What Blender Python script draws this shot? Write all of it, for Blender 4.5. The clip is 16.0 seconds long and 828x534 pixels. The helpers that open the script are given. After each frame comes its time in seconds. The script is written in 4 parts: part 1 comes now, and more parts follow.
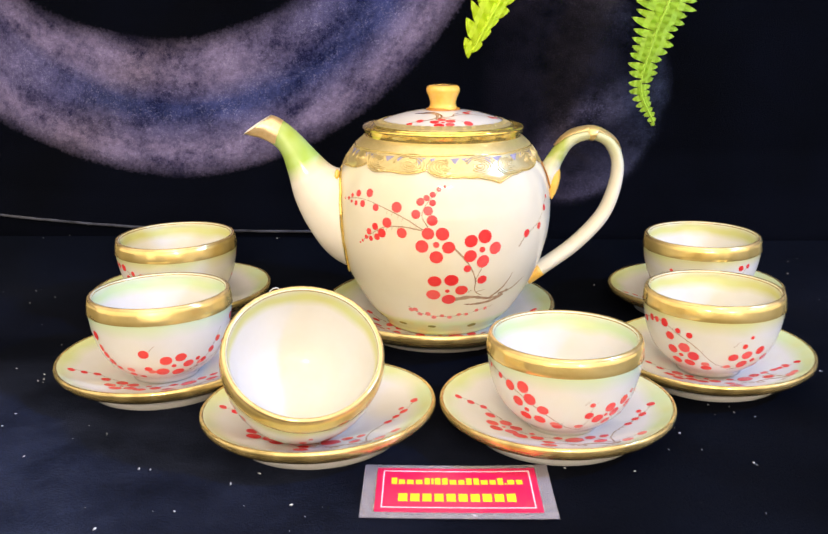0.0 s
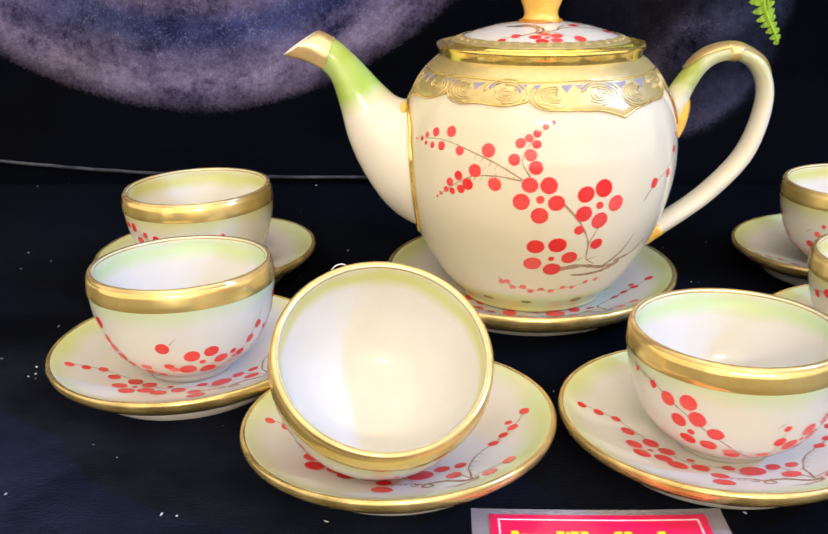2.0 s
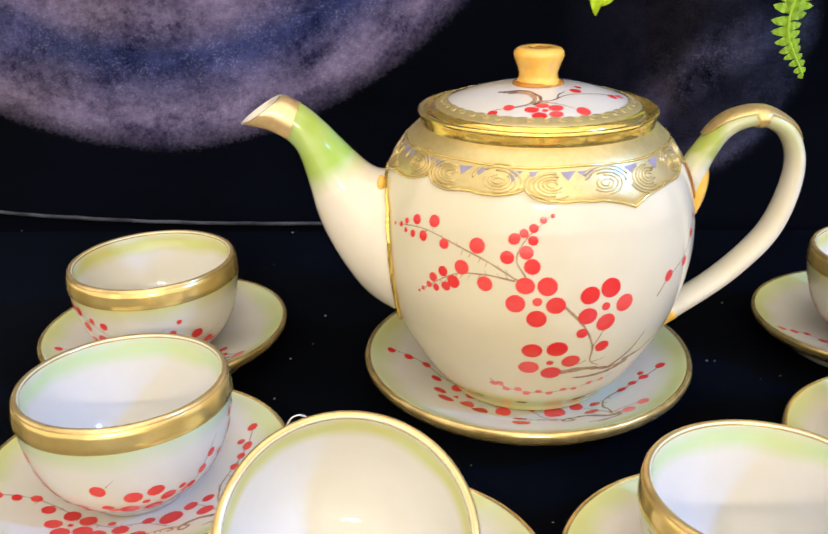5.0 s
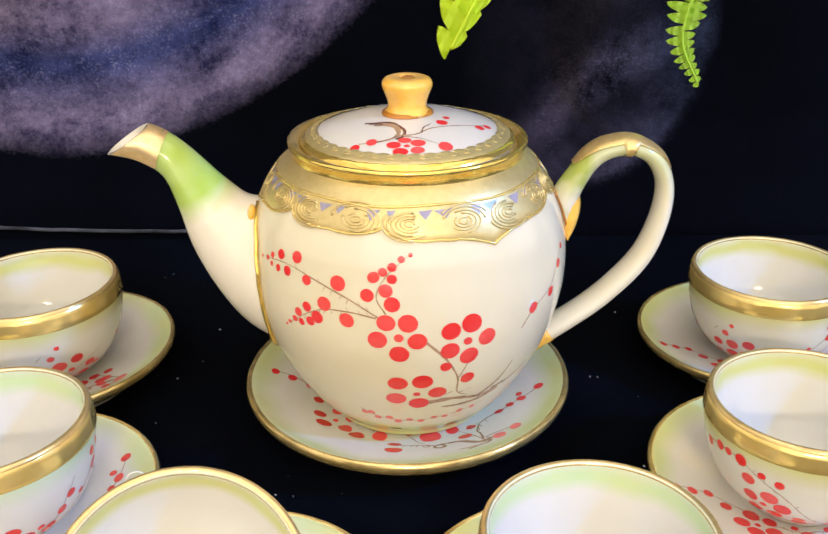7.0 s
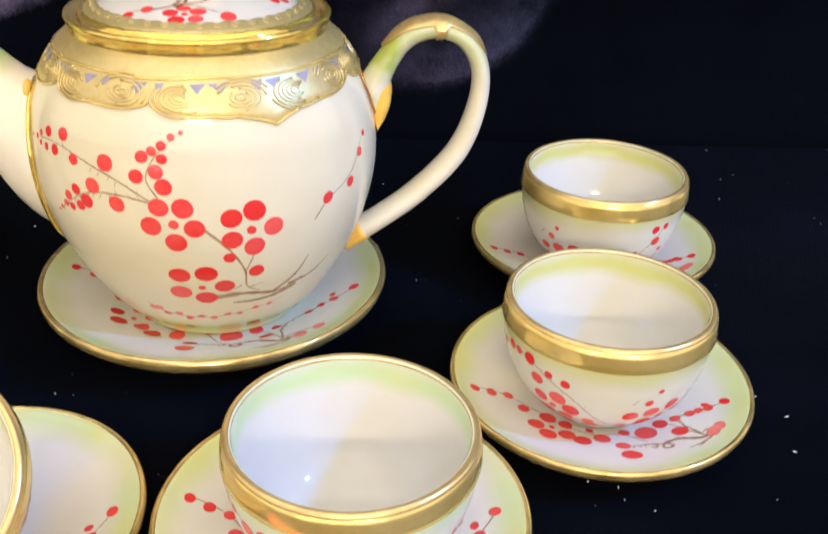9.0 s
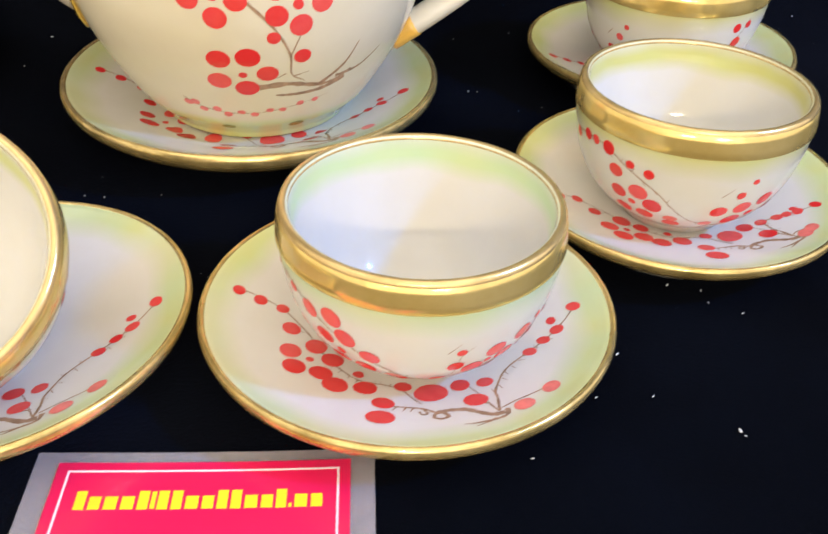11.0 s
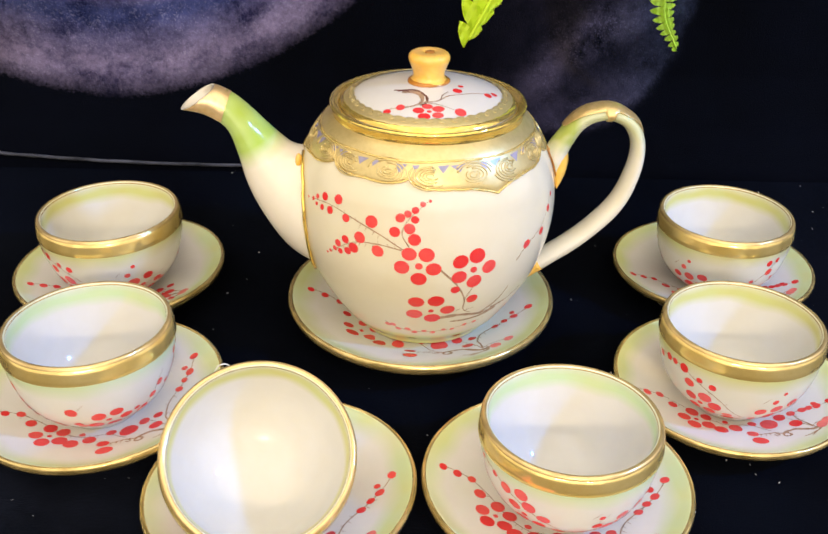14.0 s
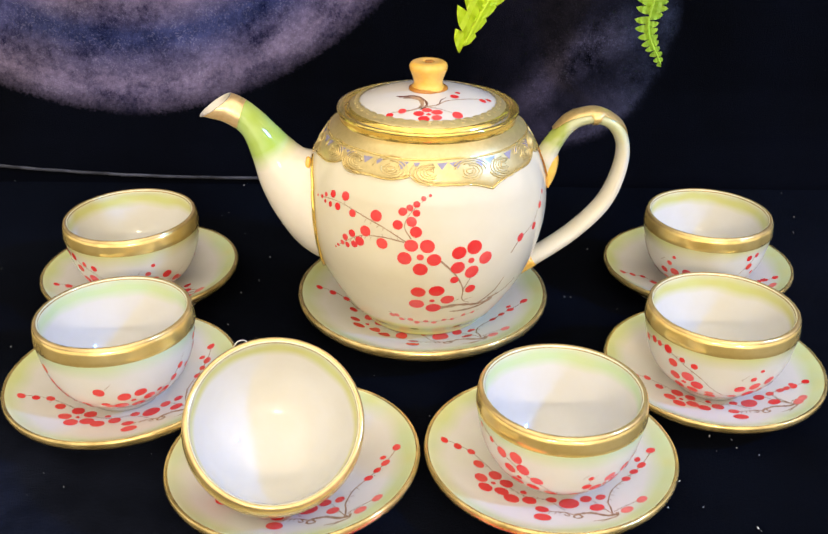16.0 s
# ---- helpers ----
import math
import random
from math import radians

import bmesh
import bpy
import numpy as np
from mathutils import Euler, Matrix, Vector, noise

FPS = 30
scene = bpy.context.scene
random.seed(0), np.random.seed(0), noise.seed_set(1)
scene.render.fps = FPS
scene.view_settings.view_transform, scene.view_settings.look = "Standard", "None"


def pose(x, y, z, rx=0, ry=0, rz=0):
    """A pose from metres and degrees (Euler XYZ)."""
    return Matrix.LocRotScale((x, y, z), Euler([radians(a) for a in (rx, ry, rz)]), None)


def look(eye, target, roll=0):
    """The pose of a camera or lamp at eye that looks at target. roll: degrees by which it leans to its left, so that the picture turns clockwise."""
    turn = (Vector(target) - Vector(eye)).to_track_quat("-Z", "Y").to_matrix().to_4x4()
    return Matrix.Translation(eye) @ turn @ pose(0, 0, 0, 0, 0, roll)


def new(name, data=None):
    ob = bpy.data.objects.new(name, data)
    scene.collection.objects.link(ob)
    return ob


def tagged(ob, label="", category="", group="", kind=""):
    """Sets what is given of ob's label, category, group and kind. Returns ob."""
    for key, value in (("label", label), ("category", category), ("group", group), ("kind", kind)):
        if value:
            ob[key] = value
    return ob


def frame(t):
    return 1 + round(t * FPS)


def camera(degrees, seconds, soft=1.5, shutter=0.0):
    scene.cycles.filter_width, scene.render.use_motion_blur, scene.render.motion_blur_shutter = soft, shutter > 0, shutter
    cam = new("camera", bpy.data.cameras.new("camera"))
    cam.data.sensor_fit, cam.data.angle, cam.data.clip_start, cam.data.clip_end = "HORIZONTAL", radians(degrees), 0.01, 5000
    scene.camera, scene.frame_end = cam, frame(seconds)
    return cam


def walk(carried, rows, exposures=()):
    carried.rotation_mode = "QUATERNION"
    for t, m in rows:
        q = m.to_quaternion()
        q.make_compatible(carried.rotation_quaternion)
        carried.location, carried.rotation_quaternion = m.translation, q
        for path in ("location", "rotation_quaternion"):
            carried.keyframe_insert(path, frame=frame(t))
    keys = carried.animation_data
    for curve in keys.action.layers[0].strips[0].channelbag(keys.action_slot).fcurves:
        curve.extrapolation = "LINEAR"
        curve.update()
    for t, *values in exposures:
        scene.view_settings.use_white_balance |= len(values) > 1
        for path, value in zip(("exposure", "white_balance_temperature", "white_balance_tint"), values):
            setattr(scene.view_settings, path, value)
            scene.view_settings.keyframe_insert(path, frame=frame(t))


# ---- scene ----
cam = camera(48.6, 16.0, 1.45, 0.5)
PATH = [
    (0, (0.028, -0.017, 0.222), (-0.022, 1.909, -0.317), -0.0),
    (0.5, (0.019, 0.014, 0.224), (-0.044, 1.931, -0.341), -0.2),
    (1, (0.009, 0.049, 0.218), (-0.067, 1.956, -0.379), -0.5),
    (1.5, (-0.005, 0.086, 0.203), (-0.08, 1.981, -0.431), -0.6),
    (2, (-0.016, 0.112, 0.199), (-0.089, 1.994, -0.475), -0.5),
    (2.5, (-0.036, 0.136, 0.196), (-0.116, 2.004, -0.514), -0.3),
    (3, (-0.046, 0.156, 0.198), (-0.141, 2.011, -0.543), -0.2),
    (3.5, (-0.052, 0.175, 0.203), (-0.154, 2.022, -0.558), -0.2),
    (4, (-0.045, 0.182, 0.216), (-0.146, 2.027, -0.55), -0.5),
    (4.5, (-0.025, 0.184, 0.23), (-0.115, 2.032, -0.53), -0.8),
    (5, (-0.009, 0.189, 0.237), (-0.082, 2.041, -0.515), -0.9),
    (7.3, (0.041, 0.202, 0.269), (0.048, 2.014, -0.578), -0.1),
    (7.5, (0.046, 0.2, 0.27), (0.06, 2.008, -0.583), 0.2),
    (8, (0.067, 0.197, 0.27), (0.111, 1.991, -0.612), 0.8),
    (8.5, (0.084, 0.203, 0.259), (0.165, 1.979, -0.657), 1.7),
    (9, (0.098, 0.215, 0.24), (0.216, 1.963, -0.724), 2.6),
    (11.3, (0.073, 0.224, 0.19), (0.158, 1.833, -0.995), 2.4),
    (11.5, (0.063, 0.22, 0.196), (0.131, 1.821, -1.0), 2.0),
    (12, (0.051, 0.208, 0.226), (0.09, 1.802, -0.981), 1.6),
    (12.5, (0.039, 0.187, 0.258), (0.061, 1.802, -0.921), 1.4),
    (13, (0.032, 0.161, 0.288), (0.055, 1.818, -0.831), 1.5),
    (13.5, (0.03, 0.137, 0.308), (0.052, 1.84, -0.741), 1.5),
    (14, (0.021, 0.122, 0.317), (0.038, 1.857, -0.679), 1.3),
    (14.5, (0.015, 0.111, 0.32), (0.026, 1.861, -0.65), 1.0),
    (15, (0.017, 0.106, 0.32), (0.024, 1.863, -0.635), 0.8),
    (15.5, (0.021, 0.091, 0.32), (0.027, 1.856, -0.622), 0.7),
    (16, (0.022, 0.077, 0.312), (0.03, 1.853, -0.609), 0.7),
]
walk(cam, [(t, look(eye, target, roll)) for t, eye, target, roll in PATH], [(0, 0.34, 6650, 14), (1.5, 0.25, 6600, 13), (3, 0.13, 6480, 11), (6, 0.11, 6460, 11), (9, 0.12, 6540, 11), (12, 0.13, 6620, 11), (16, 0.15, 6580, 11)])

# ---- light ----
world = bpy.data.worlds.new("world")
scene.world = world
world.use_nodes = True
world.node_tree.nodes["Background"].inputs[0].default_value = (0.75, 0.85, 1.0, 1)
world.node_tree.nodes["Background"].inputs[1].default_value = 0.05


def area(name, eye, target, size, size_y, watts, colour):
    data = bpy.data.lights.new(name, "AREA")
    data.shape, data.size, data.size_y, data.energy, data.color = "RECTANGLE", size, size_y, watts, colour
    ob = new(name, data)
    ob.matrix_world = look(eye, target)
    return ob


# unseen wall-sized fill lamp, added to even out the front
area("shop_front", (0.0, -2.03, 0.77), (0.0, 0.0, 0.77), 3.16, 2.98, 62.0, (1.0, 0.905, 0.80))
# a fill lamp added out of view on either side, lifting the pot's edges
for side in (-1, 1):
    area("shop_side", (1.63 * side, -0.45, 0.77), (0.0, -0.45, 0.77), 3.26, 2.98, 33.0, (1.0, 0.905, 0.80))
area("strip_lamp", (0.12, -1.45, 0.88), (0.05, 0.5, 0.1), 0.50, 0.03, 13.0, (1.0, 0.84, 0.60))
# ambient fill spread under the whole ceiling; no such panel is known
area("ceiling_panel", (0.0, -0.45, 2.27), (0.0, -0.44, 0.0), 3.10, 3.20, 36.0, (1.0, 0.92, 0.82))
area("spot_lamp", (1.33, 0.12, 1.02), (0.03, 0.5, 0.05), 0.10, 0.10, 21.5, (0.07, 0.31, 1.0))
scene.view_settings.exposure = 0.0

# ---- materials ----


class Nodes:
    """Short hand for building a node material."""

    def __init__(self, name):
        self.m = bpy.data.materials.new(name)
        self.m.use_nodes = True
        self.t = self.m.node_tree
        self.b = self.t.nodes["Principled BSDF"]

    def add(self, kind, **kw):
        n = self.t.nodes.new("ShaderNode" + kind)
        for k, v in kw.items():
            if k in n.inputs:
                self.put(n.inputs[k], v)
        return n

    def put(self, socket, v):
        if hasattr(v, "is_linked"):
            self.t.links.new(v, socket)
        else:
            socket.default_value = v

    def set(self, **kw):
        for k, v in kw.items():
            self.put(self.b.inputs[k.replace("_", " ")], v)
        return self

    def coords(self):
        return self.add("TexCoord").outputs["Object"]

    def noise(self, scale, detail=4.0, rough=0.55, vec=None):
        n = self.add("TexNoise", Vector=vec or self.coords(), Scale=scale, Detail=detail, Roughness=rough)
        return n.outputs["Fac"]

    def ramp(self, fac, *stops):
        n = self.add("ValToRGB", Fac=fac)
        e = n.color_ramp.elements
        while len(e) < len(stops):
            e.new(0.5)
        for el, (p, c) in zip(e, stops):
            el.position, el.color = p, (*c, 1) if len(c) == 3 else c
        return n.outputs["Color"]

    def span(self, v, a, b, c=0.0, d=1.0):
        n = self.add("MapRange")
        self.put(n.inputs["Value"], v)
        for k, x in zip(("From Min", "From Max", "To Min", "To Max"), (a, b, c, d)):
            n.inputs[k].default_value = x
        return n.outputs["Result"]

    def math(self, op, a, b=0.0):
        n = self.add("Math")
        n.operation = op
        self.put(n.inputs[0], a)
        self.put(n.inputs[1], b)
        return n.outputs[0]

    def mix(self, fac, a, b, how="MIX"):
        n = self.add("Mix")
        n.data_type, n.blend_type = "RGBA", how
        self.put(n.inputs[0], fac)
        for s, v in ((n.inputs[6], a), (n.inputs[7], b)):
            self.put(s, (*v, 1) if isinstance(v, tuple) and len(v) == 3 else v)
        return n.outputs[2]

    def xyz(self, vec=None):
        n = self.add("SeparateXYZ")
        self.put(n.inputs[0], vec or self.coords())
        return n.outputs

    def bump(self, height, strength, distance):
        n = self.add("Bump", Height=height, Strength=strength, Distance=distance)
        self.put(self.b.inputs["Normal"], n.outputs["Normal"])
        return self


def glaze(name, green=None, white=(0.690, 0.662, 0.598), leaf=((0.62, 0.61, 0.16), (0.52, 0.66, 0.34))):
    """White glazed porcelain. green(n) gives the strength of the sprayed green tint."""
    n = Nodes(name)
    base = n.mix(n.span(n.noise(60), 0.35, 0.7), white, (white[0] * 0.97, white[1] * 0.96, white[2] * 0.93))
    if green:
        tint = n.ramp(n.noise(35, 2), (0.3, leaf[0]), (0.7, leaf[1]))
        base = n.mix(green(n), base, tint)
    n.set(Base_Color=base, Roughness=n.span(n.noise(180), 0.3, 0.7, 0.05, 0.09), IOR=1.50)
    n.bump(n.noise(45, 2), 0.07, 0.0012)
    return n.m


def cup_green(n):
    x, y, z = n.xyz()
    r = n.math("SQRT", n.math("ADD", n.math("MULTIPLY", x, x), n.math("MULTIPLY", y, y)))
    z = n.math("ADD", z, n.span(n.noise(40, 1), 0.2, 0.8, -0.002, 0.002))
    lip = n.math("MULTIPLY", n.math("MULTIPLY", n.span(z, 0.0400, 0.0450), n.span(z, 0.0505, 0.0468, 0.45, 1.0)), 0.78)
    shoulder = n.math("MULTIPLY", n.math("MULTIPLY", n.span(z, 0.0330, 0.0420), n.span(r, 0.0390, 0.0394)), 0.72)
    return n.math("MAXIMUM", lip, shoulder)


def saucer_green(n, k=1.0):
    x, y, z = n.xyz()
    r = n.math("SQRT", n.math("ADD", n.math("MULTIPLY", x, x), n.math("MULTIPLY", y, y)))
    wob = n.span(n.noise(30, 1), 0.2, 0.8, -0.003, 0.003)
    patch = n.span(n.noise(14, 2), 0.36, 0.56, 0.62, 1.0)
    return n.math("MULTIPLY", n.math("MULTIPLY", n.span(n.math("ADD", r, wob), 0.0505 * k, 0.0585 * k), 0.78), patch)


def large_saucer_green(n):
    return saucer_green(n, 1.264)


def spout_green(n):
    x, y, z = n.xyz()
    d = n.math("ADD", n.math("MULTIPLY", x, -0.45), n.math("MULTIPLY", z, 0.9))
    return n.math("MULTIPLY", n.span(d, 0.1330, 0.1440), 1.0)


def handle_green(n):
    x, y, z = n.xyz()
    wob = n.span(n.noise(60, 2), 0.2, 0.8, -0.012, 0.012)
    tint = n.math("MULTIPLY", n.span(n.math("ADD", z, wob), 0.104, 0.130), 0.50)
    root = n.math("MULTIPLY", n.span(x, 0.088, 0.080), n.span(n.math("ADD", z, wob), 0.104, 0.116))
    return n.math("ADD", n.math("MAXIMUM", tint, n.math("MULTIPLY", root, 0.95)), 0.05)


def foot_green(n):
    x, y, z = n.xyz()
    wob = n.span(n.noise(50, 2), 0.2, 0.8, -0.0015, 0.0015)
    return n.math("MULTIPLY", n.span(n.math("ADD", z, wob), 0.0150, 0.0110), 0.85)


PORCELAIN_CUP = glaze("cup_porcelain", cup_green, (0.650, 0.626, 0.556), leaf=((0.50, 0.46, 0.05), (0.50, 0.54, 0.13)))
PORCELAIN_MINT_CUP = glaze("mint_cup_porcelain", cup_green, (0.650, 0.626, 0.572), leaf=((0.42, 0.60, 0.28), (0.50, 0.60, 0.24)))
PORCELAIN_SAUCER = glaze("saucer_porcelain", saucer_green, leaf=((0.58, 0.58, 0.13), (0.50, 0.62, 0.27)))
PORCELAIN_POT_SAUCER = glaze("large_saucer_porcelain", large_saucer_green, leaf=((0.50, 0.50, 0.10), (0.48, 0.58, 0.22)))
PORCELAIN_POT = glaze("pot_porcelain", foot_green, (0.675, 0.612, 0.440))
PORCELAIN_SPOUT = glaze("spout_porcelain", spout_green, (0.74, 0.680, 0.555), ((0.33, 0.46, 0.05), (0.47, 0.60, 0.24)))
PORCELAIN_HANDLE = glaze("handle_porcelain", handle_green, (0.74, 0.680, 0.540), ((0.28, 0.34, 0.04), (0.44, 0.50, 0.15)))
PORCELAIN_LID = glaze("lid_porcelain", None, (0.650, 0.600, 0.505))


def gilt(name, colour, dark, rough, scale=160, relief=0.15, metal=0.66, facets=0.0):
    n = Nodes(name)
    c = n.ramp(n.noise(scale, 6, 0.7), (0.3, dark), (0.62, colour))
    n.set(Base_Color=c, Metallic=metal, Roughness=n.span(n.noise(scale * 0.6, 5), 0.3, 0.7, rough, rough + 0.10))
    height = n.math("ADD", n.math("MULTIPLY", n.noise(scale * 1.5, 4), 0.5 if facets else 1.0), n.math("MULTIPLY", n.noise(40, 2), 2.2))
    if facets:
        up = n.add("Mapping", Vector=n.coords())
        up.inputs["Scale"].default_value = (1.0, 1.0, 0.12)
        height = n.math("ADD", height, n.math("MULTIPLY", n.noise(55, 1, 0.4, up.outputs["Vector"]), facets))
    n.bump(height, relief, 0.0010)
    return n.m


GOLD = gilt("gold_lustre", (0.91, 0.68, 0.24), (0.72, 0.51, 0.14), 0.13, 30, 0.28, metal=0.64, facets=18.0)
GOLD_RIM = gilt("worn_gold", (0.88, 0.66, 0.26), (0.40, 0.29, 0.09), 0.15, 55, 0.16, metal=0.72, facets=8.0)
GOLD_RING = gilt("polished_gold", (0.93, 0.68, 0.18), (0.76, 0.51, 0.10), 0.08, metal=0.78, facets=6.0)
GOLD_LACE = gilt("gold_lace", (0.67, 0.53, 0.23), (0.58, 0.45, 0.18), 0.34, 300, 0.06, metal=0.62)

GILT_CAP = gilt("ochre_gilt", (0.80, 0.58, 0.24), (0.66, 0.45, 0.15), 0.30, 200, 0.08)
GILT_LIP = gilt("lip_gilt", (0.80, 0.58, 0.24), (0.56, 0.39, 0.15), 0.18, 60, 0.10, metal=0.65)
GILT_TIP = gilt("pale_gilt", (0.90, 0.66, 0.34), (0.80, 0.54, 0.22), 0.32, 200, 0.08)


def plain(name, colour, rough, var=0.12, scale=90, **kw):
    n = Nodes(name)
    low = tuple(v * (1 - var) for v in colour)
    n.set(Base_Color=n.ramp(n.noise(scale), (0.35, low), (0.65, colour)), Roughness=rough, **kw)
    return n.m


n = Nodes("red_enamel")
tone = n.ramp(n.add("ObjectInfo").outputs["Random"], (0.1, (0.68, 0.034, 0.032)), (0.9, (0.76, 0.090, 0.078)))
n.set(Base_Color=n.mix(n.span(n.noise(260, 3), 0.35, 0.65, 0.0, 0.30), tone, (0.66, 0.020, 0.022)), Roughness=0.16)
RED = n.m
PINK = plain("pale_red_enamel", (0.83, 0.20, 0.16), 0.16, 0.2, 400)
TWIG = plain("brown_enamel", (0.43, 0.27, 0.16), 0.2, 0.4, 300)
DARK_TWIG = plain("dark_brown_enamel", (0.17, 0.07, 0.05), 0.2, 0.4, 300)
POOL = plain("brown_glaze", (0.50, 0.20, 0.03), 0.12, 0.4, 120)
OLIVE = plain("olive_tone", (0.33, 0.32, 0.06), 0.10, 0.3, 150)
VIOLET = plain("violet_enamel", (0.33, 0.30, 0.38), 0.2, 0.3, 200)
AMBER = plain("amber_glaze", (0.97, 0.54, 0.09), 0.10, 0.26, 80, Coat_Weight=0.4)
CARD_RED = plain("red_print", (0.74, 0.008, 0.085), 0.35, 0.06, 50, Coat_Weight=0.3, Coat_Roughness=0.12)
CARD_WHITE = plain("white_print", (0.85, 0.75, 0.78), 0.35)
CARD_YELLOW = plain("yellow_print", (0.95, 0.72, 0.02), 0.5, 0.05)
LINT = plain("white_lint", (0.75, 0.75, 0.74), 0.9)
def leafy(name, colour):
    n = Nodes(name)
    c = n.ramp(n.noise(45, 2), (0.3, tuple(v * 0.90 for v in colour)), (0.7, colour))
    n.set(Base_Color=c, Roughness=0.45)
    mix = n.add("MixShader", Fac=0.5)
    n.t.links.new(n.b.outputs[0], mix.inputs[1])
    n.t.links.new(n.add("BsdfTranslucent", Color=c).outputs[0], mix.inputs[2])
    n.t.links.new(mix.outputs[0], n.t.nodes["Material Output"].inputs["Surface"])
    return n.m


# brighter copy of the frond green, with stronger light put into its colour
FROND_LIT = leafy("lit_frond", (0.82, 0.98, 0.06))
FROND = leafy("frond", (0.70, 0.95, 0.12))
WALL = plain("wall_paint", (0.80, 0.77, 0.72), 0.85, 0.08, 3)
CEILING = plain("ceiling_paint", (0.70, 0.70, 0.70), 0.85, 0.05, 3)

n = Nodes("laminate")
n.set(Base_Color=(0.74, 0.69, 0.72, 1), Roughness=0.15, Alpha=0.22, Coat_Weight=0.5)
n.bump(n.noise(40, 2), 0.2, 0.001)
LAMINATE = n.m


def velvet(name, nap, sheen_most, print_mask=None, near_sheen=0.0):
    """The last argument paints brighter light on the cloth's near left as added sheen."""
    n = Nodes(name)
    co = n.coords()
    fine = n.noise(900, 3, 0.7, co)
    soft = n.noise(9, 4, 0.6, co)
    base = n.mix(n.span(soft, 0.35, 0.7), (0.0004, 0.0006, 0.0013), nap)
    sheen = n.span(n.noise(3.5, 3, 0.6, co), 0.40, 0.66, 0.002, sheen_most)
    if near_sheen:
        x, y, z = n.xyz(co)
        near_left = n.math("MULTIPLY", n.span(x, 0.10, -0.22), n.span(y, 0.56, 0.40))
        sheen = n.math("ADD", sheen, n.math("MULTIPLY", n.math("MULTIPLY", near_left, n.span(n.noise(11, 5, 0.65, co), 0.38, 0.66, 0.25, 1.0)), near_sheen))
    if print_mask:
        m, tone = print_mask(n, co)
        base = n.mix(m, base, tone)
    n.set(Base_Color=base, Roughness=0.95, Specular_IOR_Level=0.04, Sheen_Weight=sheen, Sheen_Roughness=0.5, Sheen_Tint=(0.45, 0.55, 1.0, 1))
    n.bump(n.math("ADD", fine, n.math("MULTIPLY", soft, 2.0)), 0.5, 0.0012)
    return n.m


